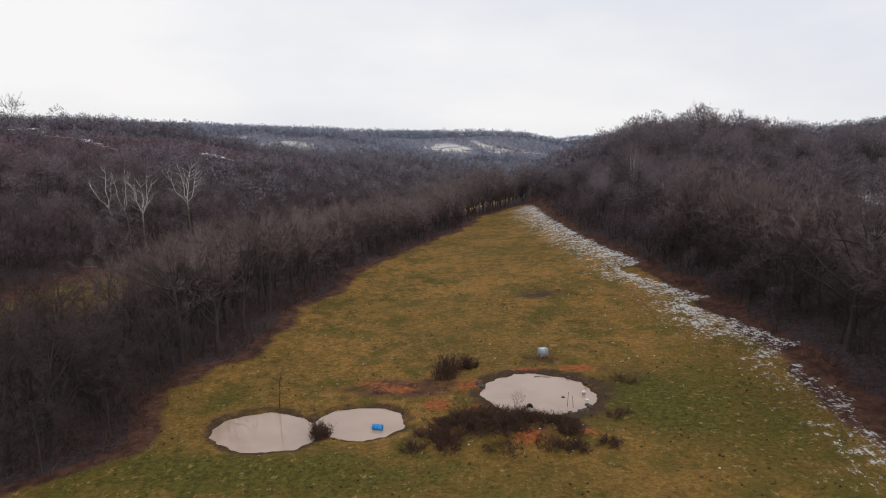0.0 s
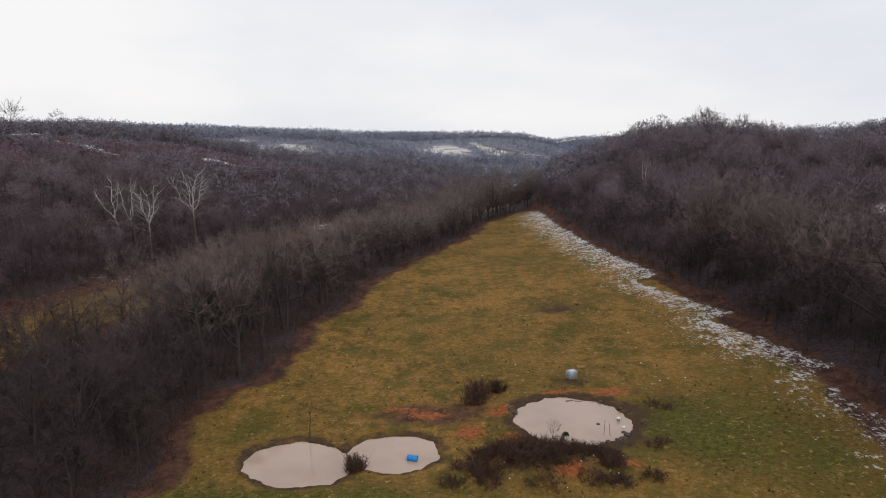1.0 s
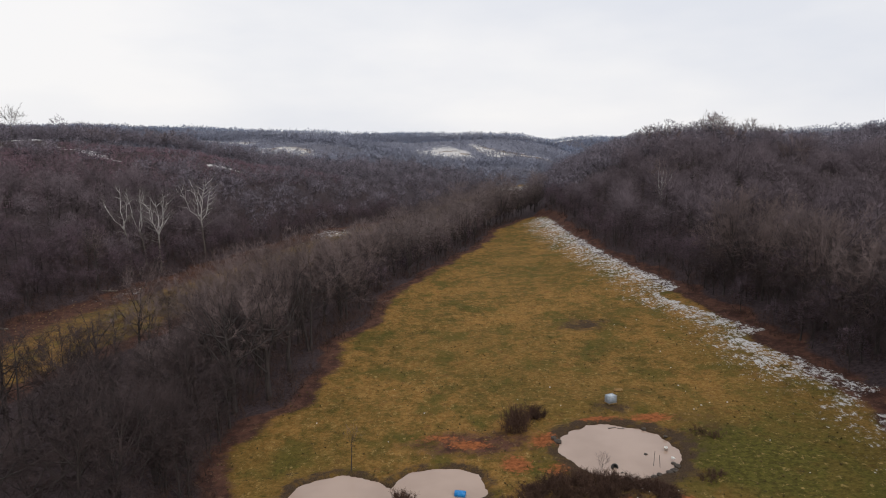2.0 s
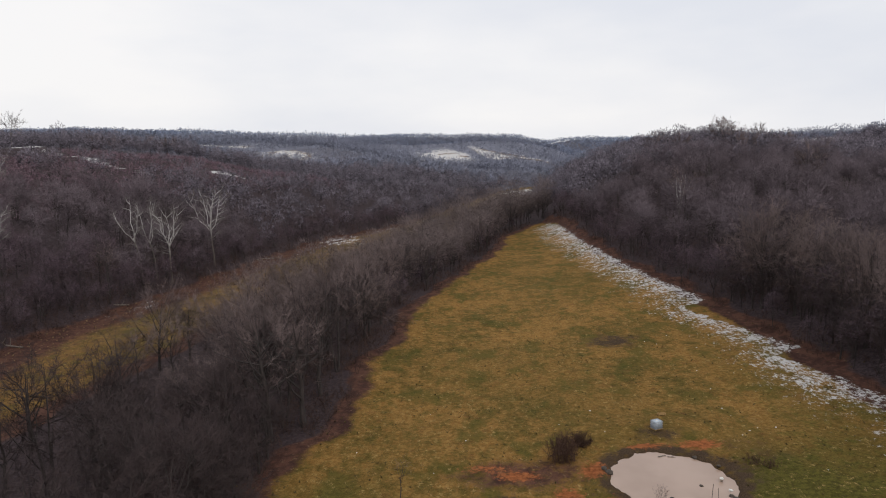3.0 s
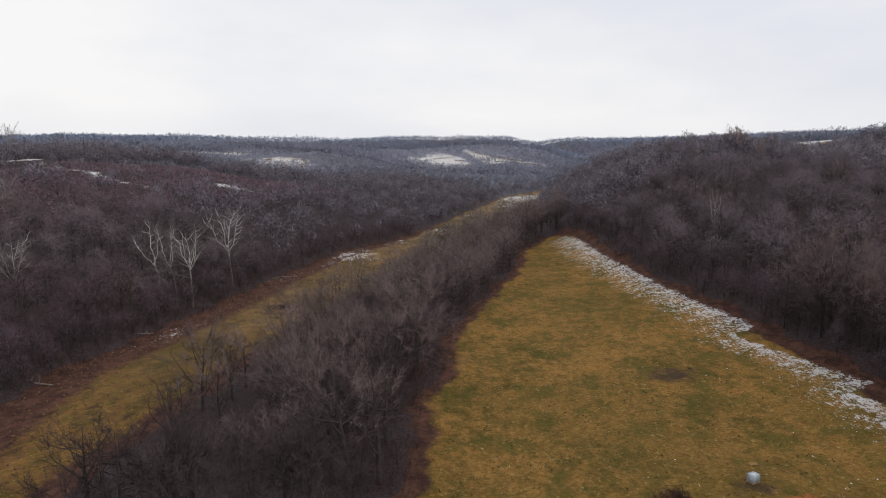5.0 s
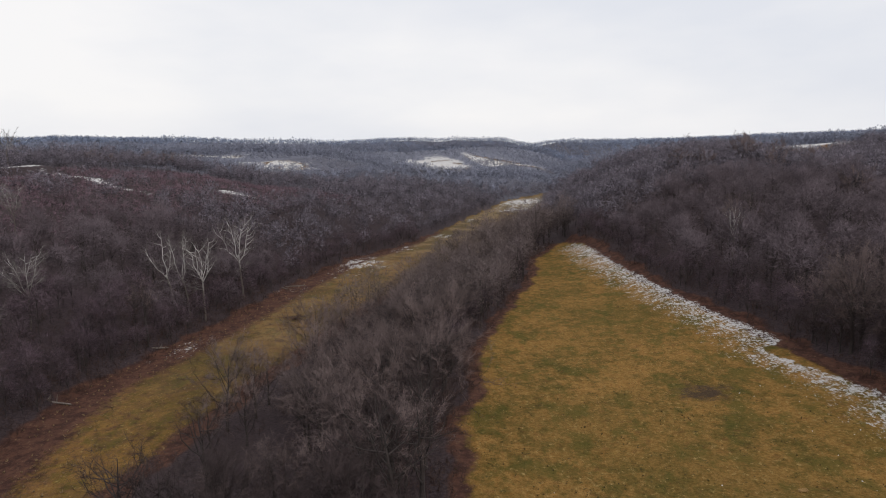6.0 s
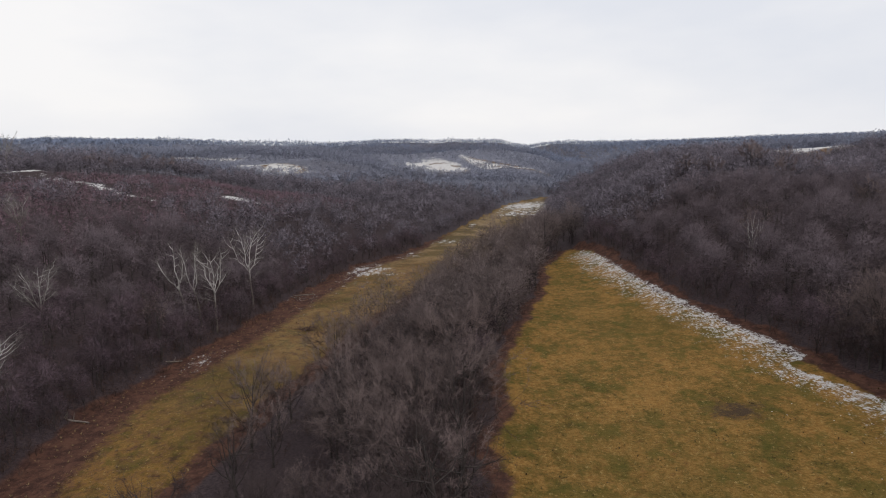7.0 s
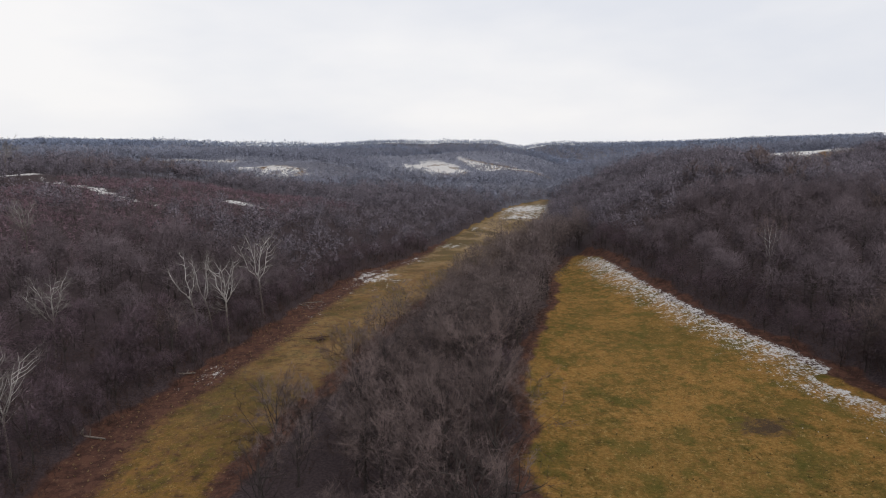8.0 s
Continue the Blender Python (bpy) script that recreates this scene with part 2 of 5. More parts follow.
def ground_material():
    m, n, l, s = shader("valley_ground")
    geo = n.new("ShaderNodeNewGeometry").outputs["Position"]

    def attr(name):
        a = n.new("ShaderNodeAttribute")
        a.attribute_name = name
        return a.outputs["Fac"]

    huge, large = noise_node(n, l, 0.018, 3, 0.5, geo), noise_node(n, l, 0.085, 4, 0.55, geo, (1, 0.8, 1))
    mid, small, fine = noise_node(n, l, 0.5, 4, 0.6, geo), noise_node(n, l, 2.2, 4, 0.65, geo), noise_node(n, l, 9.0, 3, 0.7, geo)
    # winter grass: straw gold, olive green and brown, in drifts
    gold = blend(n, l, remap(n, l, small, 0.3, 0.7), (0.200, 0.101, 0.025), (0.318, 0.176, 0.054))
    olive = blend(n, l, remap(n, l, small, 0.3, 0.7), (0.066, 0.048, 0.010), (0.122, 0.088, 0.021))
    patchy = noise_node(n, l, 0.55, 6, 0.72, geo, (1.0, 0.8, 1.0))
    mixv = math_node(n, l, "ADD", math_node(n, l, "MULTIPLY", large, 0.4), math_node(n, l, "MULTIPLY", patchy, 0.6))
    grass = blend(n, l, remap(n, l, mixv, 0.36, 0.60), olive, gold)
    grass = blend(n, l, math_node(n, l, "MULTIPLY", remap(n, l, huge, 0.45, 0.62), 0.4), grass, olive)
    green = remap(n, l, noise_node(n, l, 0.16, 5, 0.62, geo, (1.2, 0.8, 1)), 0.50, 0.64)
    grass = blend(n, l, math_node(n, l, "MULTIPLY", green, 0.6), grass, (0.062, 0.064, 0.012))
    rust = remap(n, l, noise_node(n, l, 0.42, 5, 0.7, geo, (0.9, 1.1, 1)), 0.56, 0.70)
    grass = blend(n, l, math_node(n, l, "MULTIPLY", rust, 0.5), grass, (0.12, 0.05, 0.018))
    lush = blend(n, l, remap(n, l, small, 0.3, 0.7), (0.050, 0.044, 0.009), (0.112, 0.098, 0.020))
    lf = remap(n, l, math_node(n, l, "ADD", attr("lush"), math_node(n, l, "MULTIPLY", patchy, 1.5)), 1.0, 1.5)
    grass = blend(n, l, lf, grass, lush)
    straw = remap(n, l, noise_node(n, l, 1.7, 5, 0.8, geo, (1, 0.7, 1)), 0.56, 0.68)
    grass = blend(n, l, math_node(n, l, "MULTIPLY", straw, 0.65), grass, (0.40, 0.275, 0.11))
    speck = remap(n, l, noise_node(n, l, 5.5, 3, 0.7, geo), 0.5, 0.68)
    grass = blend(n, l, math_node(n, l, "MULTIPLY", speck, 0.5), grass, (0.04, 0.033, 0.011))
    clods = remap(n, l, noise_node(n, l, 1.1, 3, 0.7, geo), 0.64, 0.70)
    grass = blend(n, l, math_node(n, l, "MULTIPLY", clods, 0.7), grass, (0.035, 0.028, 0.012))
    # bleached tan hay with bare soil, farther up the valley
    hay = blend(n, l, remap(n, l, large, 0.4, 0.6), (0.105, 0.078, 0.04), (0.27, 0.195, 0.115))
    hay = blend(n, l, math_node(n, l, "MULTIPLY", remap(n, l, patchy, 0.50, 0.60), 0.7), hay, (0.075, 0.048, 0.032))
    grass = blend(n, l, math_node(n, l, "MULTIPLY", attr("hay"), 0.85), grass, hay)
    # rusty dead grass along the woods, and leaf litter under them
    verge = blend(n, l, remap(n, l, patchy, 0.38, 0.62), (0.046, 0.022, 0.018), (0.102, 0.049, 0.034))
    verge = blend(n, l, math_node(n, l, "MULTIPLY", straw, 0.5), verge, (0.22, 0.142, 0.092))
    rag = math_node(n, l, "ADD", math_node(n, l, "MULTIPLY", mid, 0.7), math_node(n, l, "MULTIPLY", small, 0.7))
    vf = remap(n, l, math_node(n, l, "ADD", attr("verge"), rag), 1.0, 1.45)
    grass = blend(n, l, vf, grass, verge)
    litter = blend(n, l, remap(n, l, small, 0.3, 0.7), (0.03, 0.022, 0.024), (0.072, 0.052, 0.055))
    tf = remap(n, l, math_node(n, l, "ADD", attr("litter"), math_node(n, l, "MULTIPLY", mid, 0.5)), 0.55, 0.95)
    # distance haze painted into the leaf litter of the far slopes, as blue-grey
    hazed_litter = blend(n, l, remap(n, l, mid, 0.35, 0.65), (0.115, 0.118, 0.145), (0.235, 0.245, 0.305))
    litter = blend(n, l, attr("haze_tint"), litter, hazed_litter)
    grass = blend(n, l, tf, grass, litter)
    # trodden mud and raw red clay
    mud = blend(n, l, remap(n, l, fine, 0.3, 0.7), (0.035, 0.023, 0.014), (0.085, 0.055, 0.034))
    rough = math_node(n, l, "ADD", math_node(n, l, "MULTIPLY", mid, 1.3), math_node(n, l, "MULTIPLY", small, 1.1))
    mf = remap(n, l, math_node(n, l, "ADD", attr("mud"), rough), 1.4, 1.95)
    grass = blend(n, l, mf, grass, mud)
    clay = blend(n, l, remap(n, l, small, 0.3, 0.7), (0.15, 0.048, 0.018), (0.33, 0.115, 0.042))
    cf = remap(n, l, math_node(n, l, "ADD", attr("clay"), math_node(n, l, "MULTIPLY", small, 1.3)), 1.05, 1.5)
    grass = blend(n, l, cf, grass, clay)
    # thin old snow, broken by the grass that stands through it
    cover = math_node(n, l, "ADD", math_node(n, l, "MULTIPLY", noise_node(n, l, 1.5, 7, 0.8, geo, (1.5, 0.8, 1)), 1.5), math_node(n, l, "MULTIPLY", mid, 0.6))
    drifts = math_node(n, l, "MULTIPLY", math_node(n, l, "SUBTRACT", noise_node(n, l, 0.30, 7, 0.75, geo, (1.2, 0.6, 1)), 0.5), 1.7)
    cover = math_node(n, l, "ADD", cover, math_node(n, l, "MULTIPLY", drifts, attr("drift")))
    sf = remap(n, l, math_node(n, l, "ADD", attr("snow"), cover), 1.50, 1.66)
    snow = blend(n, l, remap(n, l, fine, 0.3, 0.7), (0.36, 0.345, 0.335), (0.70, 0.69, 0.69))
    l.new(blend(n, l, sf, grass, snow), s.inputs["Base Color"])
    s.inputs["Roughness"].default_value = 0.95
    s.inputs["Specular IOR Level"].default_value = 0.1
    bumped(n, l, s, math_node(n, l, "ADD", math_node(n, l, "MULTIPLY", small, 0.6), math_node(n, l, "MULTIPLY", fine, 0.4)), 1.0, 0.16)
    return m


M_GROUND = ground_material()


def water_material():
    m, n, l, s = shader("muddy_water")
    geo = n.new("ShaderNodeNewGeometry").outputs["Position"]
    f = remap(n, l, noise_node(n, l, 0.22, 3, 0.5, geo), 0.3, 0.7)
    l.new(blend(n, l, f, (0.350, 0.252, 0.196), (0.405, 0.296, 0.234)), s.inputs["Base Color"])
    s.inputs["Roughness"].default_value, s.inputs["IOR"].default_value = 0.015, 1.33
    s.inputs["Specular IOR Level"].default_value = 0.7
    bumped(n, l, s, noise_node(n, l, 1.6, 2, 0.5, geo), 0.03, 0.02)
    return m


M_WATER = water_material()


# ---- ground ----
def spaced(marks):
    """Grid lines: (start, end, spacing) stretches, growing outward."""
    out = []
    for a, b, d0, d1 in marks:
        v = a
        while v < b - 1e-6:
            out.append(v)
            v += d0 + (d1 - d0) * (v - a) / (b - a)
    return np.array(out)


def snow_cover(x, y):
    x, y = x + 0.5 * wave(x, y, 1.9, 0.4), y + 1.6 * wave(x, y, 2.6, 1.4)
    left = line(y, 40, 25.0, 47, 27.5, 61, 30, 78, 29.5, 108, 31, 124, 28, 162, 24.5, 217, 22, 250, 24)
    right = line(y, 40, 31.5, 47, 33, 58, 36.0, 70, 36.5, 73, 39.3, 95, 34.5, 96, 38.8, 123, 32.5, 125, 37.6, 165, 33.5, 200, 31.5, 246, 32, 258, 30)
    across = np.clip((x - left + 4) / (right - left + 4), 0, 2)
    strip = np.where(across < 1, 0.55 * across ** 0.42, np.clip(0.55 - 3.2 * (across - 1), 0, 1))
    strip = (strip - 0.10 * step(84, 68, y)) * step(266, 246, y) * step(30, 45, y)
    rest = 0.46 * bump(x, y, -47, 262, 13, 20) + 0.45 * bump(x, y, -66, 219, 5, 7) + 0.3 * bump(x, y, -80, 160, 3, 10) + 0.10 * bump(x, y, -52, 225, 20, 40) + 0.2 * streak(x, y, -72, 176, 30, 100, 50, 3.5)
    rest = rest + 0.64 * bump(x, y, 52, 482, 36, 34) + 0.5 * bump(x, y, 4, 404, 13, 10) + 0.42 * bump(x, y, 40, 440, 20, 14)
    rest = rest + 0.45 * bump(x, y, -12, 340, 12, 14) + 0.4 * bump(x, y, -30, 300, 10, 12)
    hills = 1.5 * bump(x, y, -3, 738, 50, 36) + 1.5 * streak(x, y, 72, 750, 70, -113, 62, 13) + 1.0 * streak(x, y, 98, 768, 70, -90, 40, 5)
    hills = hills + 1.5 * streak(x, y, -156, 622, 83, -65, 50, 13) + 0.95 * bump(x, y, -222, 690, 46, 14) + 1.4 * bump(x, y, 289, 541, 38, 18)
    hills = hills + 1.5 * bump(x, y, -222, 358, 8, 8) + 1.2 * bump(x, y, 94, 132, 11, 9) + 1.1 * bump(x, y, -104, 313, 9, 6) + 1.1 * streak(x, y, -172, 322, 68, -55, 50, 3.2) + 0.6 * bump(x, y, -60, 1300, 60, 40)
    # wind-bared stripes across the far snow, and the belt of trees between the two mounds
    hills = np.clip(hills, 0, 0.8) - 0.42 * step(560, 620, y) * step(0.15, 0.75, wave(x * 0.6, y * 1.5, 9, 0.7)) - 1.0 * streak(x, y, 43, 742, 70, -113, 56, 6)
    rest = rest * step(-0.5, 2.5, np.minimum(x - wood_left(y), meadow_right(y) - x) + 1.5 * wave(x, y, 4, 0.8))
    return np.clip(np.maximum(strip, np.maximum(rest, hills)), 0, 0.8)


def clearing(x, y):
    """Open ground among the hills: 1 where no wood stands."""
    c = 1.3 * bump(x, y, -5, 728, 54, 42) + 1.4 * streak(x, y, 80, 740, 70, -113, 72, 21) - 2.0 * streak(x, y, 43, 742, 70, -113, 56, 9) + 1.1 * streak(x, y, -153, 617, 83, -65, 58, 19) + 1.3 * bump(x, y, 288, 535, 46, 30)
    c = c + 0.8 * bump(x, y, -222, 690, 50, 16) + 1.7 * bump(x, y, 90, 126, 13, 13) + 1.2 * bump(x, y, -219, 352, 18, 18) + 1.1 * bump(x, y, -105, 312, 14, 9) + bump(x, y, -60, 1300, 70, 50)
    return np.maximum(c, 0)


def left_scrub(x, y):
    """The open brushy shoulder of the hill west of the meadow: above 0 inside."""
    d = wood_left(y) - x
    return np.minimum(np.minimum(d - 52, 185 - d), np.minimum(y - 170, 415 - y)) + 7 * wave(x, y, 16, 0.9)


def build_ground():
    gx = spaced(((-3200, -400, 190, 22), (-400, -110, 20, 3), (-110, -34, 3, 1.2), (-34, -24, 0.8, 0.5), (-24, 18, 0.46, 0.46), (18, 44, 0.6, 0.7), (44, 150, 1.0, 4), (150, 500, 4, 25), (500, 3300, 28, 220)))
    gy = spaced(((-600, 0, 100, 12), (0, 44, 8, 0.7), (44, 76, 0.42, 0.42), (76, 135, 0.8, 1.2), (135, 280, 1.4, 3.4), (280, 640, 3, 7), (640, 1000, 7, 12), (1000, 4000, 14, 160)))
    X, Y = np.meshgrid(gx, gy)
    x, y = X.ravel(), Y.ravel()
    z = land(x, y)
    nx, ny = len(gx), len(gy)
    i = (np.arange(ny - 1)[:, None] * nx + np.arange(nx - 1)[None, :]).ravel()
    quads = np.stack((i, i + 1, i + nx + 1, i + nx), 1)
    me = bpy.data.meshes.new("ground")
    me.vertices.add(len(x))
    me.vertices.foreach_set("co", np.stack((x, y, z), 1).astype(np.float32).ravel())
    me.loops.add(quads.size)
    me.loops.foreach_set("vertex_index", quads.astype(np.int32).ravel())
    me.polygons.add(len(quads))
    me.polygons.foreach_set("loop_start", (np.arange(len(quads)) * 4).astype(np.int32))
    me.update(calc_edges=True)
    me.polygons.foreach_set("use_smooth", np.ones(len(quads), dtype=bool))
    er, fl, el, mr = wood_right(y), field_left(y), wood_left(y), meadow_right(y)
    wob = 1.2 * wave(x, y, 6, 0.3) + 0.6 * wave(x, y, 2.2, 1.9)
    open_field = np.minimum(x - fl, er - x) + wob
    open_field = np.where(y > 262, -9, open_field)
    open_meadow = np.where(y > 552, -9, np.minimum(x - el, mr - x) + wob)
    inside = np.maximum(open_field, open_meadow)
    litter = step(1.5, -2.5, inside)
    clear = np.maximum(step(0.35, 0.7, clearing(x, y)), step(-4, 4, left_scrub(x, y)))
    pa, pb = ponds(x, y)
    near = (y < 120).astype(float)
    rim = np.maximum(step(-0.24, -0.06, pa), step(-0.30, -0.08, pb)) * near
    clay = 1.0 * (bump(x, y, -4.6, 66.5, 2.6, 1.2) + bump(x, y, -0.6, 62.2, 1.8, 2.2) + bump(x, y, 2.8, 66.6, 1.6, 2.2) + bump(x, y, 7.2, 52.9, 2.0, 0.9) + bump(x, y, 12.4, 54.0, 1.5, 0.7)
                  + bump(x, y, 15.0, 71.0, 2.6, 1.3) + bump(x, y, 9.0, 71.3, 2.6, 0.9) + 0.7 * bump(x, y, -8, 68.5, 3.5, 1.2) + 0.8 * bump(x, y, 3.0, 60.5, 1.5, 1.5))
    fields = {
        "litter": litter * (1 - 0.8 * clear * (clearing(x, y) > 0.3) * (y > 450)),
        "verge": np.clip(step(5.0, 0.0, inside) * (1 - 0.7 * step(250, 400, y)) + 0.8 * step(12, 2, x - el) * step(-3, 1, x - el) * step(420, 240, y) + 0.44 * step(-1, 1, open_meadow) * step(340, 270, y) + 0.62 * step(6, 1.5, er - x) * step(-2, 0, er - x) * (y < 262) + 0.25 * clear * step(0, 1, litter) + 0.75 * bump(x, y, -4, 67, 9, 4) + 0.45 * bump(x, y, 19, 68, 6, 6), 0, 1) * (1 - rim),
        "snow": snow_cover(x, y),
        # stands in for haze: grows with distance up the valley, less on the ridges
        "haze_tint": step(330, 760, y + 40 * wave(x, y, 40, 0.5)) * (1 - 0.6 * step(950, 1200, y)),
        "drift": np.maximum(step(120, 150, y) * (x < meadow_right(y) + 2), step(290, 330, y)),
        "hay": step(0.35, 0.7, clearing(x, y)) * (y > 300) + step(-1, 2, open_meadow) * (0.36 * step(100, 170, y) + 0.55 * step(240, 340, y)),
        "clay": np.clip(clay, 0, 1),
        "mud": np.clip(0.5 * rim + 0.24 * np.maximum(step(-0.75, -0.15, pb), 0.5 * step(-0.6, -0.15, pa)) * near + 0.75 * bump(x, y, 15.8, 108.6, 4.6, 3.8) + 0.6 * bump(x, y, 11.5, 74.2, 2.6, 1.6) + 0.6 * bump(x, y, 6, 54.5, 8, 3), 0, 1),
        "lush": np.clip(0.26 * step(7, 14, x - el) * step(0, 5, mr - x) * step(330, 250, y) + 0.5 * bump(x, y, 27, 60, 9, 17) + 0.4 * bump(x, y, 29, 92, 6, 22) + 0.3 * bump(x, y, -25, 56, 7, 12) + 0.8 * bump(x, y, 19, 61, 4.5, 8) + 0.5 * bump(x, y, -14, 49, 15, 4.5) + 0.34 * bump(x, y, -2, 46, 34, 7) + 0.35 * bump(x, y, -20, 64, 8, 5) + 0.35 * bump(x, y, 5, 74, 8, 3), 0, 1),
    }
    for name, v in fields.items():
        a = me.attributes.new(name, "FLOAT", "POINT")
        a.data.foreach_set("value", v.astype(np.float32))
    me.materials.append(M_GROUND)
    return tagged(new("ground", me), "rolling winter pasture valley with straw grass and patchy snow", "ground", kind="structure")


ground = build_ground()


def part(name, bm, material, parent=None, label="", smooth=False):
    """Links a bmesh as one mesh object under a thing."""
    me = bpy.data.meshes.new(name)
    bm.to_mesh(me)
    bm.free()
    me.materials.append(material)
    if smooth:
        me.polygons.foreach_set("use_smooth", np.ones(len(me.polygons), dtype=bool))
    ob = new(name, me)
    if parent is not None:
        ob.parent = parent
    return tagged(ob, label)


def water(name, cx, cy, rx, ry, level, label):
    bm = bmesh.new()
    ring = [bm.verts.new((cx + rx * math.cos(a), cy + ry * math.sin(a), level)) for a in np.linspace(0, 2 * math.pi, 72, endpoint=False)]
    bm.faces.new(ring)
    return tagged(part(name, bm, M_WATER, None), label, "pond", kind="structure")


water("pond_water", -12.2, 57.8, 11.0, 6.6, WATER_A, "two-lobed cattle pond of milky brown still water")
water("pond_water", 9.6, 64.2, 6.8, 6.8, WATER_B, "round cattle pond of milky brown still water")


# ---- bare trees ----
def unit(v):
    return v / np.maximum(np.linalg.norm(v, axis=-1, keepdims=True), 1e-9)


def along(poly, s):
    """Point and direction at share s of a polyline."""
    k = min(int(s * (len(poly) - 1)), len(poly) - 2)
    f = s * (len(poly) - 1) - k
    d = poly[k + 1] - poly[k]
    return poly[k] + d * f, d / max(np.linalg.norm(d), 1e-9)


def tube(poly, radii, sides):
    """Tapered tube round a polyline: vertices and triangles."""
    vs, fs = [], []
    for i, p in enumerate(poly):
        d = poly[min(i + 1, len(poly) - 1)] - poly[max(i - 1, 0)]
        d = d / max(np.linalg.norm(d), 1e-9)
        a = np.cross(d, (0.31, 0.87, 0.11))
        a /= np.linalg.norm(a)
        b = np.cross(d, a)
        for k in range(sides):
            w = 2 * math.pi * k / sides
            vs.append(p + radii[i] * (math.cos(w) * a + math.sin(w) * b))
        if i:
            o = (i - 1) * sides
            for k in range(sides):
                k2 = (k + 1) % sides
                fs.append((o + k, o + k2, o + sides + k2))
                fs.append((o + k, o + sides + k2, o + sides + k))
    return vs, fs


def ribbon(poly, width, rng):
    """Flat tapering strip along a polyline."""
    d = poly[-1] - poly[0]
    side = np.cross(d, rng.normal(size=3))
    side /= max(np.linalg.norm(side), 1e-9)
    n = len(poly)
    vs, fs = [], []
    for i, p in enumerate(poly[:-1]):
        w = width * (1 - 0.75 * i / (n - 1)) / 2
        vs += [p - side * w, p + side * w]
        if i:
            o = 2 * i - 2
            fs += [(o, o + 1, o + 3), (o, o + 3, o + 2)]
    vs.append(poly[-1])
    o = 2 * (n - 2)
    fs.append((o, o + 1, o + 2))
    return vs, fs


class Lump:
    def __init__(self):
        self.v, self.f, self.n, self.names = [], [], 0, []

    def add(self, vs, fs, name=""):
        self.names.append(name)
        self.v.append(np.asarray(vs, float).reshape(-1, 3))
        self.f.append(np.asarray(fs, int).reshape(-1, 3) + self.n)
        self.n += len(self.v[-1])

    def pieces(self):
        start = 0
        for name, v, f in zip(self.names, self.v, self.f):
            yield name, (v, f - start)
            start += len(v)

    def arrays(self):
        return np.concatenate(self.v), np.concatenate(self.f)


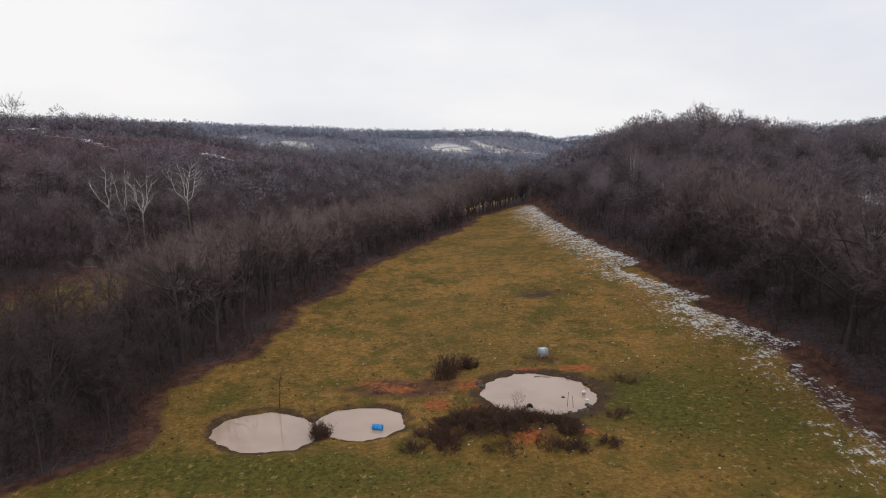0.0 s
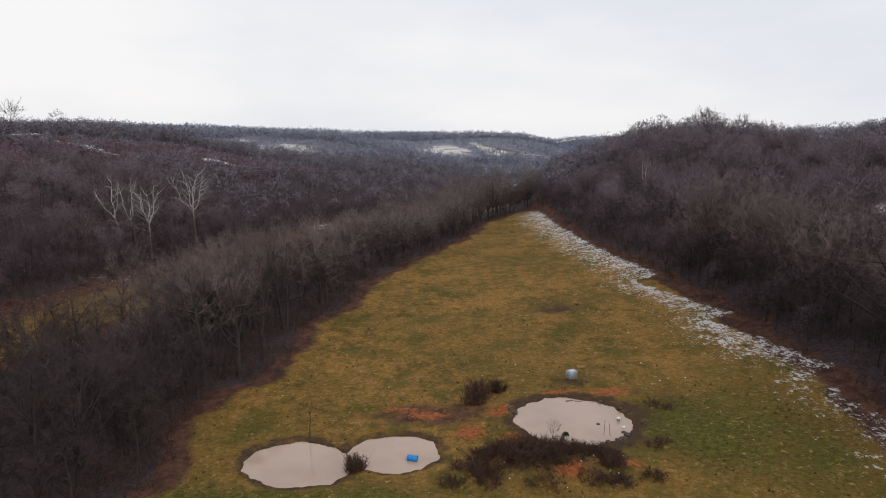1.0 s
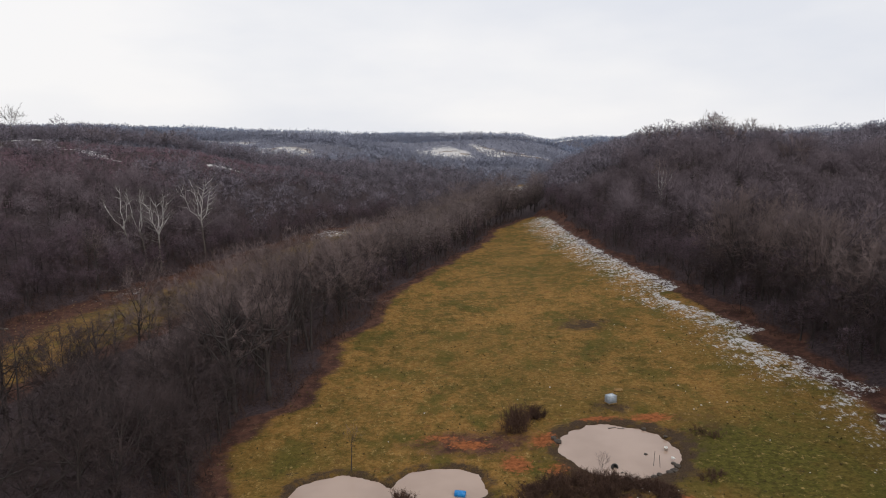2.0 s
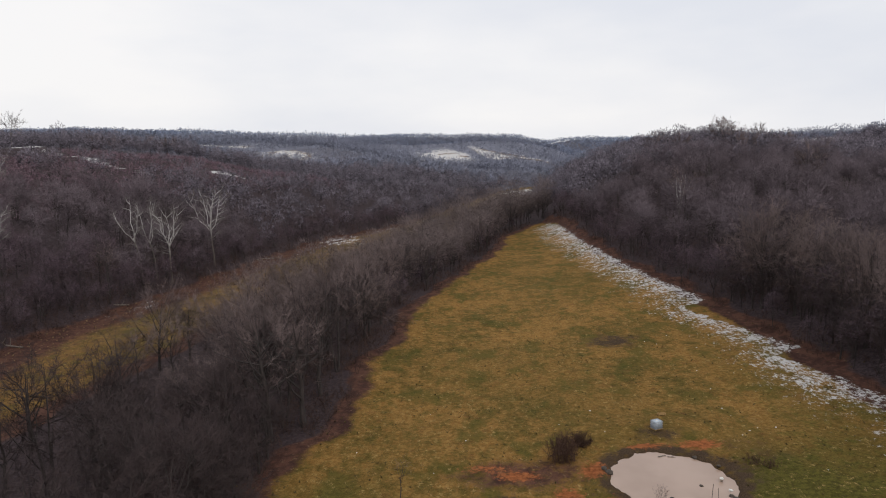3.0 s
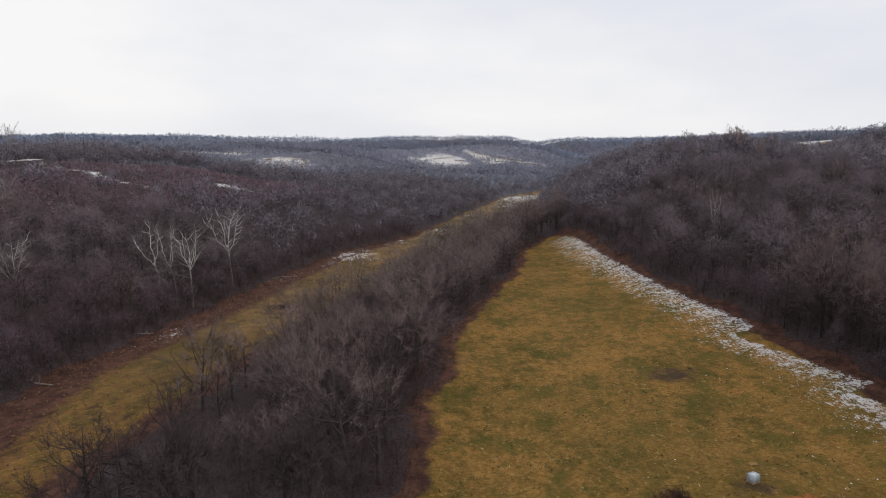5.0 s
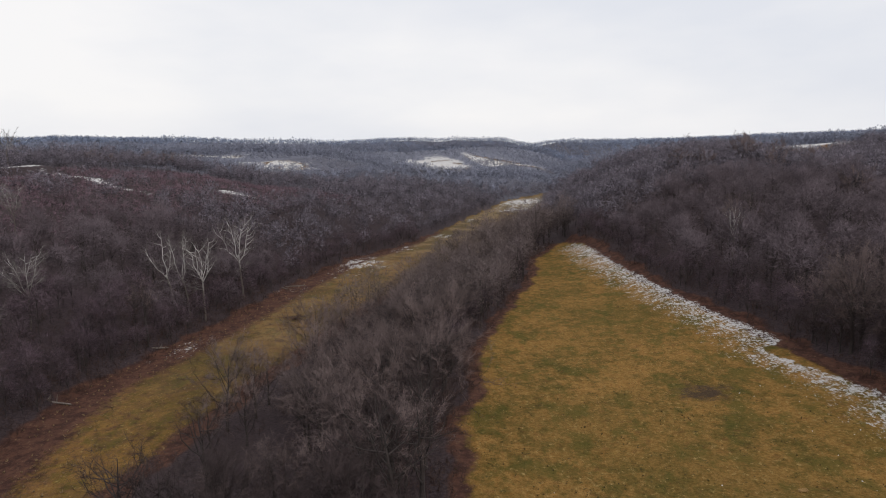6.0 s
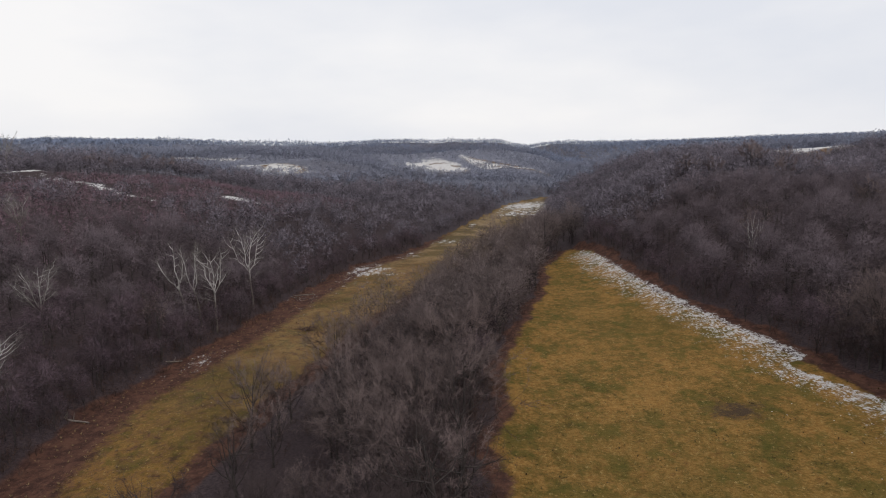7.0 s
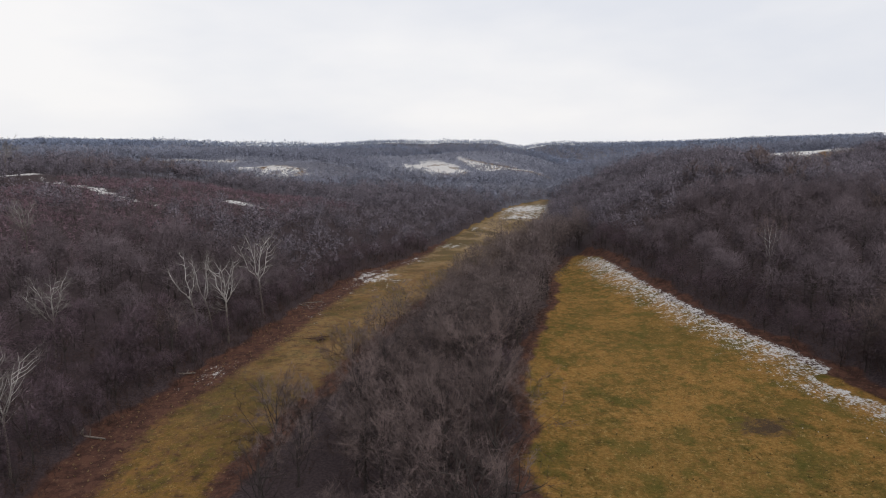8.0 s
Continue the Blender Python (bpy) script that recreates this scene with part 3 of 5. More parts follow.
def bare_tree(seed, h, width=0.36, limbs=14, branches=7, twigs=20, twig=(0.95, 0.045), first=0.14, limb_sides=3, trunk_r=0.015, stems=1, base=0.24, up=0.12, limb_r=0.5):
    """A leafless broad-crowned tree. Gives (wood, crown): trunk and limbs piece by piece, and branches with twigs.
    width: crown radius as a share of h; base: height of the crown's underside."""
    rng = np.random.default_rng(seed)
    wood, crown = Lump(), Lump()
    mid = np.array((rng.normal(0, 0.04) * h, rng.normal(0, 0.04) * h, h * (base + 1.0) / 2))
    half = np.array((width * h * rng.uniform(0.85, 1.15), width * h * rng.uniform(0.85, 1.15), h * (1.0 - base) / 2))
    forks = []
    for stem in range(stems):
        az0 = rng.uniform(0, 6.28)
        off = np.array((math.cos(az0), math.sin(az0), 0)) * (0.035 * h if stems > 1 else 0)
        top = mid + half * np.array((0.25 * math.cos(az0), 0.25 * math.sin(az0), 0.75)) * (1 if stems > 1 else 0.8)
        u = np.linspace(0, 1, 6)[:, None]
        pts = off * 0.4 * (1 - u) + (off * 3 + np.array((0, 0, h * 0.45))) * 2 * u * (1 - u) + top * u ** 2
        pts = pts + rng.normal(0, 0.009 * min(h, 12), (6, 3)) * (u > 0.1)
        pts[0, 2] -= 0.6
        rad = h * trunk_r * np.array((1.4, 0.95, 0.75, 0.52, 0.30, 0.08)) / math.sqrt(stems)
        wood.add(*tube(pts, rad, limb_sides + 2 if limb_sides > 2 else 3), "trunk")
        lines = [pts[2:]]
        for i in range(max(2, limbs // stems)):
            s = first + (0.8 - first) * (i + rng.uniform(0, 0.9)) / max(2, limbs // stems)
            q, d = along(pts, s)
            az, el = az0 + i * 2.4 + rng.normal(0, 0.35), math.asin(np.clip(rng.uniform(-0.25, 0.6) + 0.55 * s, -0.5, 0.98))
            end = mid + half * np.array((math.cos(az) * math.cos(el), math.sin(az) * math.cos(el), math.sin(el))) * rng.uniform(0.72, 0.98)
            end[2] = max(end[2], q[2] + 0.05 * h)
            ctl = q + (end - q) * np.array((0.62, 0.62, 0.36)) + rng.normal(0, 0.02 * h, 3)
            u = np.array((0, 0.35, 0.7, 1.0))[:, None]
            lp = q * (1 - u) ** 2 + ctl * 2 * u * (1 - u) + end * u ** 2 + rng.normal(0, 0.012 * h, (4, 3)) * (u > 0.1)
            r0 = h * trunk_r * limb_r * (1.0 - 0.56 * s) / math.sqrt(stems)
            if limb_sides > 2:
                wood.add(*tube(lp, r0 * np.array((1, 0.72, 0.45, 0.1)), limb_sides), "limb")
            else:
                crown.add(*ribbon(lp, r0 * 2.0, rng))
            lines.append(lp)
        for lp in lines:
            L = np.linalg.norm(lp[-1] - lp[0])
            for k in range(branches):
                s = 0.30 + 0.70 * (k + rng.uniform(0, 1)) / branches
                q, d = along(lp, min(s, 0.995))
                dirn = unit(d * 0.35 + unit((q - mid) / half) * 0.5 + rng.normal(0, 0.55, 3) + np.array((0, 0, up)))
                bl = L * rng.uniform(0.22, 0.42) + 0.05 * h
                b = np.array([q, q + dirn * bl * 0.5, q + unit(dirn + rng.normal(0, 0.2, 3) + np.array((0, 0, 0.2))) * bl])
                crown.add(*ribbon(b, max(twig[1] * 1.3, h * trunk_r * 0.12), rng))
                forks.append(b)
        if not branches:
            forks += [lp[[0, len(lp) // 2, -1]] for lp in lines]
    forks = np.array(forks)
    nt = len(forks) * twigs
    which = np.repeat(np.arange(len(forks)), twigs)
    s = rng.uniform(0.25, 1.0, nt)[:, None]
    a, m, b = forks[which, 0], forks[which, 1], forks[which, 2]
    q = np.where(s < 0.5, a + (m - a) * 2 * s, m + (b - m) * (2 * s - 1))
    dirn = unit(unit(b - a) * 0.25 + unit((q - mid) / half) * 0.4 + rng.normal(0, 0.7, (nt, 3)) + np.array((0, 0, up)))
    ln = twig[0] * rng.uniform(0.45, 1.35, nt)[:, None]
    side = unit(np.cross(dirn, rng.normal(size=(nt, 3)))) * twig[1] * rng.uniform(0.6, 1.3, nt)[:, None] * 0.5
    crown.add(np.stack((q - side, q + side, q + dirn * ln), 1).reshape(-1, 3), np.arange(nt * 3).reshape(-1, 3))
    v, f = crown.arrays()
    return wood, (v, f, unit((v - mid) / half))


def wood_tree(seed, h, clumps, blades, length, breadth, wide=0.34, base=0.28, boughs=False):
    """A bare tree of the woods: a stem, boughs, and a rounded crown of several twig clumps.
    Gives (wood, crown); the crown carries the way each twig's part of the dome faces."""
    rng = np.random.default_rng(seed)
    wood, crown, face = Lump(), Lump(), []
    lean = np.array((rng.normal(0, 0.03), rng.normal(0, 0.03), 0)) * h
    mid, half = lean + np.array((0, 0, h * (base + 1) / 2)), np.array((wide * h, wide * h, h * (1 - base) / 2))
    fork = lean * 0.5 + np.array((0, 0, h * (base + 0.12)))
    stem = np.array(((0, 0, -1.0), fork * 0.55 + rng.normal(0, 0.15, 3), fork, mid + np.array((0, 0, half[2] * 0.6))))
    if boughs:
        wood.add(*tube(stem, h * np.array((0.012, 0.010, 0.008, 0.002)), 3))
    else:
        wood.add(*ribbon(stem, 0.02 * h, rng))
    share = blades // clumps
    turn = rng.uniform(0, 6.28)
    for k in range(clumps):
        up = 1.0 - 1.35 * (k + 0.3) / clumps
        az = turn + 2.4 * k + rng.normal(0, 0.25)
        flat = math.sqrt(max(0.0, 1 - up * up))
        d = np.array((math.cos(az) * flat, math.sin(az) * flat, up))
        at = mid + half * d * rng.uniform(0.5, 0.72)
        r = half[0] * rng.uniform(0.42, 0.62)
        if boughs:
            wood.add(*ribbon(np.array((fork, (fork + at) / 2 + rng.normal(0, 0.05 * h, 3) * (1, 1, 0.4), at)), 0.012 * h, rng))
        o = unit(rng.normal(size=(share, 3)) + d * 0.55)
        q = at + o * r * rng.uniform(0.12, 1.0, share)[:, None] ** 0.5
        dirn = unit(o * 0.8 + d * 0.4 + rng.normal(0, 0.42, (share, 3)) + np.array((0, 0, 0.12)))
        side = unit(np.cross(dirn, rng.normal(size=(share, 3)))) * breadth * rng.uniform(0.6, 1.3, share)[:, None] * 0.5
        crown.add(np.stack((q - side, q + side, q + dirn * length * rng.uniform(0.5, 1.25, share)[:, None]), 1).reshape(-1, 3), np.arange(share * 3).reshape(-1, 3))
        face.append(np.repeat(unit(o * 0.55 + d * 0.8), 3, axis=0))
    return wood.arrays(), (*crown.arrays(), np.concatenate(face))


def shrub(seed, h, r, stems, twigs, twig):
    """A many-stemmed bare bush: stems and twigs."""
    rng = np.random.default_rng(seed)
    wood, crown = Lump(), Lump()
    forks = []
    for i in range(stems):
        az, out = rng.uniform(0, 6.28), math.sqrt(rng.uniform(0.02, 1))
        foot = np.array((math.cos(az), math.sin(az), 0)) * r * out * 0.8
        tip = foot * 1.1 + np.array((rng.normal(0, 0.3 * r), rng.normal(0, 0.3 * r), h * rng.uniform(0.45, 1.0) * (1.08 - 0.62 * out * out)))
        lp = np.array([foot - (0, 0, 0.2), foot * 0.6 + tip * 0.4 + rng.normal(0, 0.06 * h, 3), tip])
        wood.add(*ribbon(lp, 0.03 + 0.012 * h, rng))
        forks.append(lp)
    forks = np.array(forks)
    nt = stems * twigs
    which = np.repeat(np.arange(stems), twigs)
    s = rng.uniform(0.12, 1.0, nt)[:, None]
    a, m, b = forks[which, 0], forks[which, 1], forks[which, 2]
    q = np.where(s < 0.5, a + (m - a) * 2 * s, m + (b - m) * (2 * s - 1))
    dirn = unit(unit(b - a) * 0.35 + rng.normal(0, 0.75, (nt, 3)) + np.array((0, 0, 0.12)))
    side = unit(np.cross(dirn, rng.normal(size=(nt, 3)))) * twig[1] * 0.5
    crown.add(np.stack((q - side, q + side, q + dirn * twig[0] * rng.uniform(0.4, 1.3, nt)[:, None]), 1).reshape(-1, 3), np.arange(nt * 3).reshape(-1, 3))
    return wood.arrays(), crown.arrays()


def mesh_of(name, arrays, material, smooth=False):
    v, f = arrays[:2]
    me = bpy.data.meshes.new(name)
    me.vertices.add(len(v))
    me.vertices.foreach_set("co", np.asarray(v, np.float32).ravel())
    me.loops.add(f.size)
    me.loops.foreach_set("vertex_index", np.asarray(f, np.int32).ravel())
    me.polygons.add(len(f))
    me.polygons.foreach_set("loop_start", (np.arange(len(f)) * 3).astype(np.int32))
    me.update(calc_edges=True)
    if smooth:
        me.polygons.foreach_set("use_smooth", np.ones(len(f), dtype=bool))
    me.materials.append(material)
    if len(arrays) > 2:
        me.attributes.new("dome", "FLOAT_VECTOR", "POINT").data.foreach_set("vector", np.asarray(arrays[2], np.float32).ravel())
    return me


def stand(name, mesh_parts, x, y, z, turn, size, label, category, group=""):
    """A tree or shrub as an Empty at its foot with its parts."""
    top = tagged(new(name), label, category, group)
    top.matrix_world = pose(x, y, z, 0, 0, turn) @ Matrix.Diagonal((size, size, size, 1))
    for pname, me in mesh_parts:
        new(pname, me).parent = top
    return top


def tree_parts(wood, crown, bark, twig_mat):
    """Meshes of a tree: trunk, each limb, crown."""
    return [(name, mesh_of(name, arrays, bark, True)) for name, arrays in wood.pieces()] + [("crown", mesh_of("crown", crown, twig_mat))]


def scatter(rng, x0, x1, y0, y1, gap, keep):
    """Jittered grid points of a rectangle that pass keep(x, y)."""
    gx, gy = np.meshgrid(np.arange(x0, x1, gap), np.arange(y0, y1, gap))
    x = gx.ravel() + rng.uniform(-0.48, 0.48, gx.size) * gap
    y = gy.ravel() + rng.uniform(-0.48, 0.48, gx.size) * gap
    k = keep(x, y)
    return x[k], y[k]


def joined(name, kinds, x, y, z, sizes, rng, materials, label, category, tall=None):
    """Many plants as one mesh of kind stuff."""
    V, F, MI, TN, DM, n = [], [], [], [], [], 0
    pick = rng.integers(0, len(kinds), len(x))
    turn = rng.uniform(0, 2 * math.pi, len(x))
    tall = np.ones(len(x)) if tall is None else tall
    tone = rng.uniform(0, 1, len(x))
    for k, groups in enumerate(kinds):
        w = np.where(pick == k)[0]
        c, s, sz, tl = np.cos(turn[w])[:, None], np.sin(turn[w])[:, None], sizes[w][:, None], tall[w][:, None]
        for mi, (v, f, *dome) in enumerate(groups):
            px = (v[None, :, 0] * c - v[None, :, 1] * s) * sz + x[w][:, None]
            py = (v[None, :, 0] * s + v[None, :, 1] * c) * sz + y[w][:, None]
            pz = v[None, :, 2] * sz * tl + z[w][:, None]
            V.append(np.stack((px, py, pz), 2).reshape(-1, 3))
            F.append((f[None] + (np.arange(len(w)) * len(v))[:, None, None] + n).reshape(-1, 3))
            MI.append(np.full(len(F[-1]), mi))
            TN.append(np.repeat(tone[w], len(v)))
            g = dome[0] if dome else np.zeros((len(v), 3))
            DM.append(np.stack((g[None, :, 0] * c - g[None, :, 1] * s, g[None, :, 0] * s + g[None, :, 1] * c, np.broadcast_to(g[None, :, 2], (len(w), len(v)))), 2).reshape(-1, 3))
            n += len(V[-1])
    me = mesh_of(name, (np.concatenate(V), np.concatenate(F), np.concatenate(DM)), materials[0])
    for m in materials[1:]:
        me.materials.append(m)
    me.attributes.new("tone", "FLOAT", "POINT").data.foreach_set("value", np.concatenate(TN).astype(np.float32))
    me.polygons.foreach_set("material_index", np.concatenate(MI).astype(np.int32))
    return tagged(new(name, me), label, category, kind="stuff")


def hedge_zone(x, y):
    thin = (y < 104) & (x < -50) & (wave(x * 5.3, y * 4.7, 9, 0.7) < 0.12)
    return (x < field_left(y) - 2.0) & (x > meadow_right(y) + 1.5 + 3.0 * step(100, 125, y)) & ~thin


# creekside wood between the pasture and the meadow: trees of their own
GROVE_Y = (40, 150)
grove, grove_crowns = [], []
for i in range(10):
    w, c = bare_tree(20 + i, 11.0 + (i % 5) * 0.6, 0.40 + 0.03 * (i % 3), 14, 7, 36, (0.95, 0.027), 0.16, 3, 0.016, 1 + (i % 3 == 2), 0.20 + 0.05 * (i % 3), up=0.05)
    grove.append(tree_parts(w, c, M_BARK, M_TWIG))
    grove_crowns.append(c)
rng = np.random.default_rng(5)


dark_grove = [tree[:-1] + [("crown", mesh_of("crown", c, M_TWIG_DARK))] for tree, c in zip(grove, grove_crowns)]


def plant(tx, ty, label, group, low=0.7, high=1.25, kinds=grove):
    for px, py, pz in zip(tx, ty, land(tx, ty)):
        stand("bare_tree", kinds[int(rng.integers(0, len(kinds)))], px, py, pz, rng.uniform(0, 360), rng.uniform(low, high), label, "tree", group)


tx, ty = scatter(rng, -95, -14, *GROVE_Y, 6.9, hedge_zone)
low_end = ty < 80
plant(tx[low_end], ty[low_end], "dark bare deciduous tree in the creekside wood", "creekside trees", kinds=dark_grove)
plant(tx[~low_end], ty[~low_end], "bare grey-brown deciduous tree in the creekside wood", "creekside trees")
ex, ey = scatter(rng, 36, 47, 44, 128, 4.2, lambda x, y: (x > wood_right(y) + 2.0) & (x < wood_right(y) + 6.8))
plant(ex, ey, "dark bare deciduous tree at the foot of the wooded hill", "hill edge trees", 0.8, 1.3)

ox, oy = scatter(rng, -38, -24, 43, 78, 3.6, lambda x, y: (x > field_left(y) - 4.2) & (x < field_left(y) + 0.4))
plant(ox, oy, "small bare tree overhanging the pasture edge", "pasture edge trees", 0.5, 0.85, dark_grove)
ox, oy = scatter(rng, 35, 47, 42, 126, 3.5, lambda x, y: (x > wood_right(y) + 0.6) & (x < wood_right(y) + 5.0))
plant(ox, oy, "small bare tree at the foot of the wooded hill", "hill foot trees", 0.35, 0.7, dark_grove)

# the rest of the woods
mid_kinds, far_kinds, upper_kinds, ridge_kinds = [], [], [], []
hedge_kinds, rim_kinds = [], []
for i in range(9):
    mid_kinds.append(wood_tree(60 + i, 10.5 + i % 4, 8 + i % 4, 1000, 0.9, 0.11, 0.28 + 0.025 * (i % 3), 0.22, True))
    hedge_kinds.append(wood_tree(70 + i, 11.5 + i % 4, 9 + i % 3, 720, 1.0, 0.13, 0.31, 0.06, True))
    far_kinds.append(wood_tree(80 + i, 10.5 + i % 4, 8, 224, 1.1, 0.46, 0.33, 0.16))
    rim_kinds.append(wood_tree(85 + i, 8.0 + i % 4, 7, 224, 1.0, 0.34, 0.34, 0.0))
    upper_kinds.append(wood_tree(90 + i, 10.0 + i % 3, 5, 60, 1.5, 1.05, 0.42, 0.12))
    ridge_kinds.append(wood_tree(100 + i, 8.5 + i % 3, 3, 18, 2.1, 2.4, 0.52, 0.1))


def in_woods(x, y):
    field = (x > field_left(y) - 1) & (x < wood_right(y) + 2.0) & (y < 264)
    meadow = (x > wood_left(y) - 1.5) & (x < meadow_right(y) + 1) & (y < 552)
    return ~field & ~meadow & (clearing(x, y) < 0.5 + 0.12 * wave(x, y, 9, 1.0)) & ((left_scrub(x, y) < 0) | (wave(x * 7.1, y * 6.3, 9, 2.0) > 0.5))


def not_grove(x, y):
    edge = (y > 44) & (y < 128) & (x > wood_right(y)) & (x < wood_right(y) + 6.8)
    return in_woods(x, y) & ~(hedge_zone(x, y) & (y < GROVE_Y[1])) & ~edge


mids = [scatter(rng, 34, 170, 36, 230, 6.0, not_grove), scatter(rng, -200, -50, 60, 230, 6.1, lambda x, y: not_grove(x, y) & (x < wood_left(y)))]
mx, my = np.concatenate([p[0] for p in mids]), np.concatenate([p[1] for p in mids])
seen = np.abs(mx + 15) < my * 0.75 + 25
mx, my = mx[seen], my[seen]
size = rng.uniform(0.62, 1.22, len(mx)) * np.where((mx > 75) & (my < 235), 0.82, 1.0)
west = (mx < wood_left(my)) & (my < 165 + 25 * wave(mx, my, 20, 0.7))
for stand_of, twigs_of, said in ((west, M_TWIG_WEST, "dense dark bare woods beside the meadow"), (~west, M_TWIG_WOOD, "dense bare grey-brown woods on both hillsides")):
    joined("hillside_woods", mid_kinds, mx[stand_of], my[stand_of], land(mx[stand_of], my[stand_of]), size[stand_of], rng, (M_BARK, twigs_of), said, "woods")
hx, hy = scatter(rng, -70, 60, 150, 340, 5.6, lambda x, y: not_grove(x, y) & (x > meadow_right(y) + 3.0) & (x < wood_right(y) + 2))
joined("creek_woods", hedge_kinds, hx, hy, land(hx, hy), rng.uniform(0.7, 1.2, len(hx)) * (1 + 0.25 * step(225, 250, hy) * step(295, 270, hy) - 0.2 * step(290, 310, hy)), rng, (M_BARK, M_TWIG_CREEK), "bare grey-brown thicket along the creek", "woods")
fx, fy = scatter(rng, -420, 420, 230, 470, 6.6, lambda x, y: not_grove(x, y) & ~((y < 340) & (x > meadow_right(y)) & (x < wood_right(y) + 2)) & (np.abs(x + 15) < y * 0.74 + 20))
joined("valley_woods", far_kinds, fx, fy, land(fx, fy), rng.uniform(0.65, 1.1, len(fx)), rng, (M_BARK, M_TWIG_VALLEY_HAZE), "bare brown woods on the rising valley sides, toned paler for haze", "woods")
def wood_rim(x, y):
    dl, dr = wood_left(y) - x, x - wood_right(y)
    df = field_left(y) - x
    creek = (df > 2.2) & (df < 6.5) & (x > meadow_right(y)) & (y > 128) & (y < 262)
    return creek | ((dl > 0.3) & (dl < 6.5) & (y > 100) & (y < 548)) | ((dr > -0.2) & (dr < 6.5) & (y > 75) & (y < 262)) | ((x - meadow_right(y) > 0.5) & (x - meadow_right(y) < 7) & (y > 335) & (y < 548))


ix, iy = scatter(rng, -96, 90, 76, 340, 3.7, lambda x, y: wood_rim(x, y) & (y < 335))
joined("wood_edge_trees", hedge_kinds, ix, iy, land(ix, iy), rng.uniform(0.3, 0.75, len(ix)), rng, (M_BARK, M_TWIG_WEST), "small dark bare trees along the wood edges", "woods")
ix, iy = scatter(rng, -45, 90, 335, 548, 4.2, lambda x, y: wood_rim(x, y) & (y >= 335))
joined("valley_edge_trees", rim_kinds, ix, iy, land(ix, iy), rng.uniform(0.5, 1.0, len(ix)), rng, (M_BARK, M_TWIG_VALLEY_HAZE), "low bare trees along the far meadow", "woods")
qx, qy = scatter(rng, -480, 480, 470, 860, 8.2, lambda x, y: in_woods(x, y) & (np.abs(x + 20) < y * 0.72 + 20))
joined("upper_valley_woods", upper_kinds, qx, qy, land(qx, qy), rng.uniform(0.65, 1.1, len(qx)), rng, (M_TWIG_UPPER_HAZE, M_TWIG_UPPER_HAZE), "bare woods at the head of the valley, painted grey for haze", "woods")
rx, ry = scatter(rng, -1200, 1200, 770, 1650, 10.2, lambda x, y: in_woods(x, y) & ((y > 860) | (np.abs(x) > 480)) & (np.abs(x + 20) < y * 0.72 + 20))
joined("ridge_woods", ridge_kinds, rx, ry, land(rx, ry), rng.uniform(0.6, 1.0, len(rx)), rng, (M_TWIG_FAR_HAZE, M_TWIG_FAR_HAZE), "far bare woods over the ridges, painted blue-grey for haze", "woods")


# ---- brush, scrub and tussocks ----
def tuft(seed, h, r, blades):
    rng_t = np.random.default_rng(seed)
    L = Lump()
    az = rng_t.uniform(0, 6.28, blades)
    out = np.stack((np.cos(az), np.sin(az), np.zeros(blades)), 1)
    foot = out * r * 0.35 * rng_t.uniform(0, 1, blades)[:, None]
    tip = foot + out * r * rng_t.uniform(0.3, 1, blades)[:, None] + np.stack((np.zeros(blades), np.zeros(blades), h * rng_t.uniform(0.6, 1.2, blades)), 1)
    side = np.stack((-np.sin(az), np.cos(az), np.zeros(blades)), 1) * r * 0.22
    L.add(np.stack((foot - side, foot + side, tip), 1).reshape(-1, 3), np.arange(blades * 3).reshape(-1, 3))
    v, f = L.arrays()
    return ((v, f, np.tile((0.0, 0.0, 1.0), (len(v), 1))),)


edge_kinds = [shrub(200 + i, 1.7 + 0.4 * (i % 3), 1.3, 6, 9, (0.7, 0.055)) for i in range(6)]


def edge_band(x, y):
    dr = x - wood_right(y)
    right = (dr > -1.2) & (dr < 6) & (y < 262)
    dl = wood_left(y) - x
    left = (dl > -1.5) & (dl < 6) & (y > 95) & (y < 330)
    dh = field_left(y) - x
    creek = (dh > -1.0) & (dh < 5) & (y < 262)
    return right | left | creek


bx, by = scatter(rng, -100, 50, 38, 330, 1.9, lambda x, y: edge_band(x, y) & (wave(x, y, 5, 2.2) > -0.35))
joined("edge_brush", edge_kinds, bx, by, land(bx, by), rng.uniform(0.4, 1.15, len(bx)), rng, (M_BRUSH, M_BRUSH), "low russet brush along the edges of the woods", "brush")

scrub_kinds = [shrub(230 + i, 2.2, 1.9, 4, 5, (1.3, 0.28)) for i in range(5)]
M_SCRUB = twig_material("red_scrub_twigs", ((0.10, 0.062, 0.079), (0.21, 0.138, 0.166), (0.26, 0.185, 0.209)), 0.06, each="tone")
under_kinds = [shrub(245 + i, 2.6, 1.7, 6, 9, (0.9, 0.05)) for i in range(6)]


def shade_floor(x, y):
    return (hedge_zone(x, y) & (y < 262)) | ((x > wood_right(y) + 2) & (x < wood_right(y) + 40) & (y < 262)) | ((x < wood_left(y) - 2) & (x > wood_left(y) - 22) & (y > 90) & (y < 300))


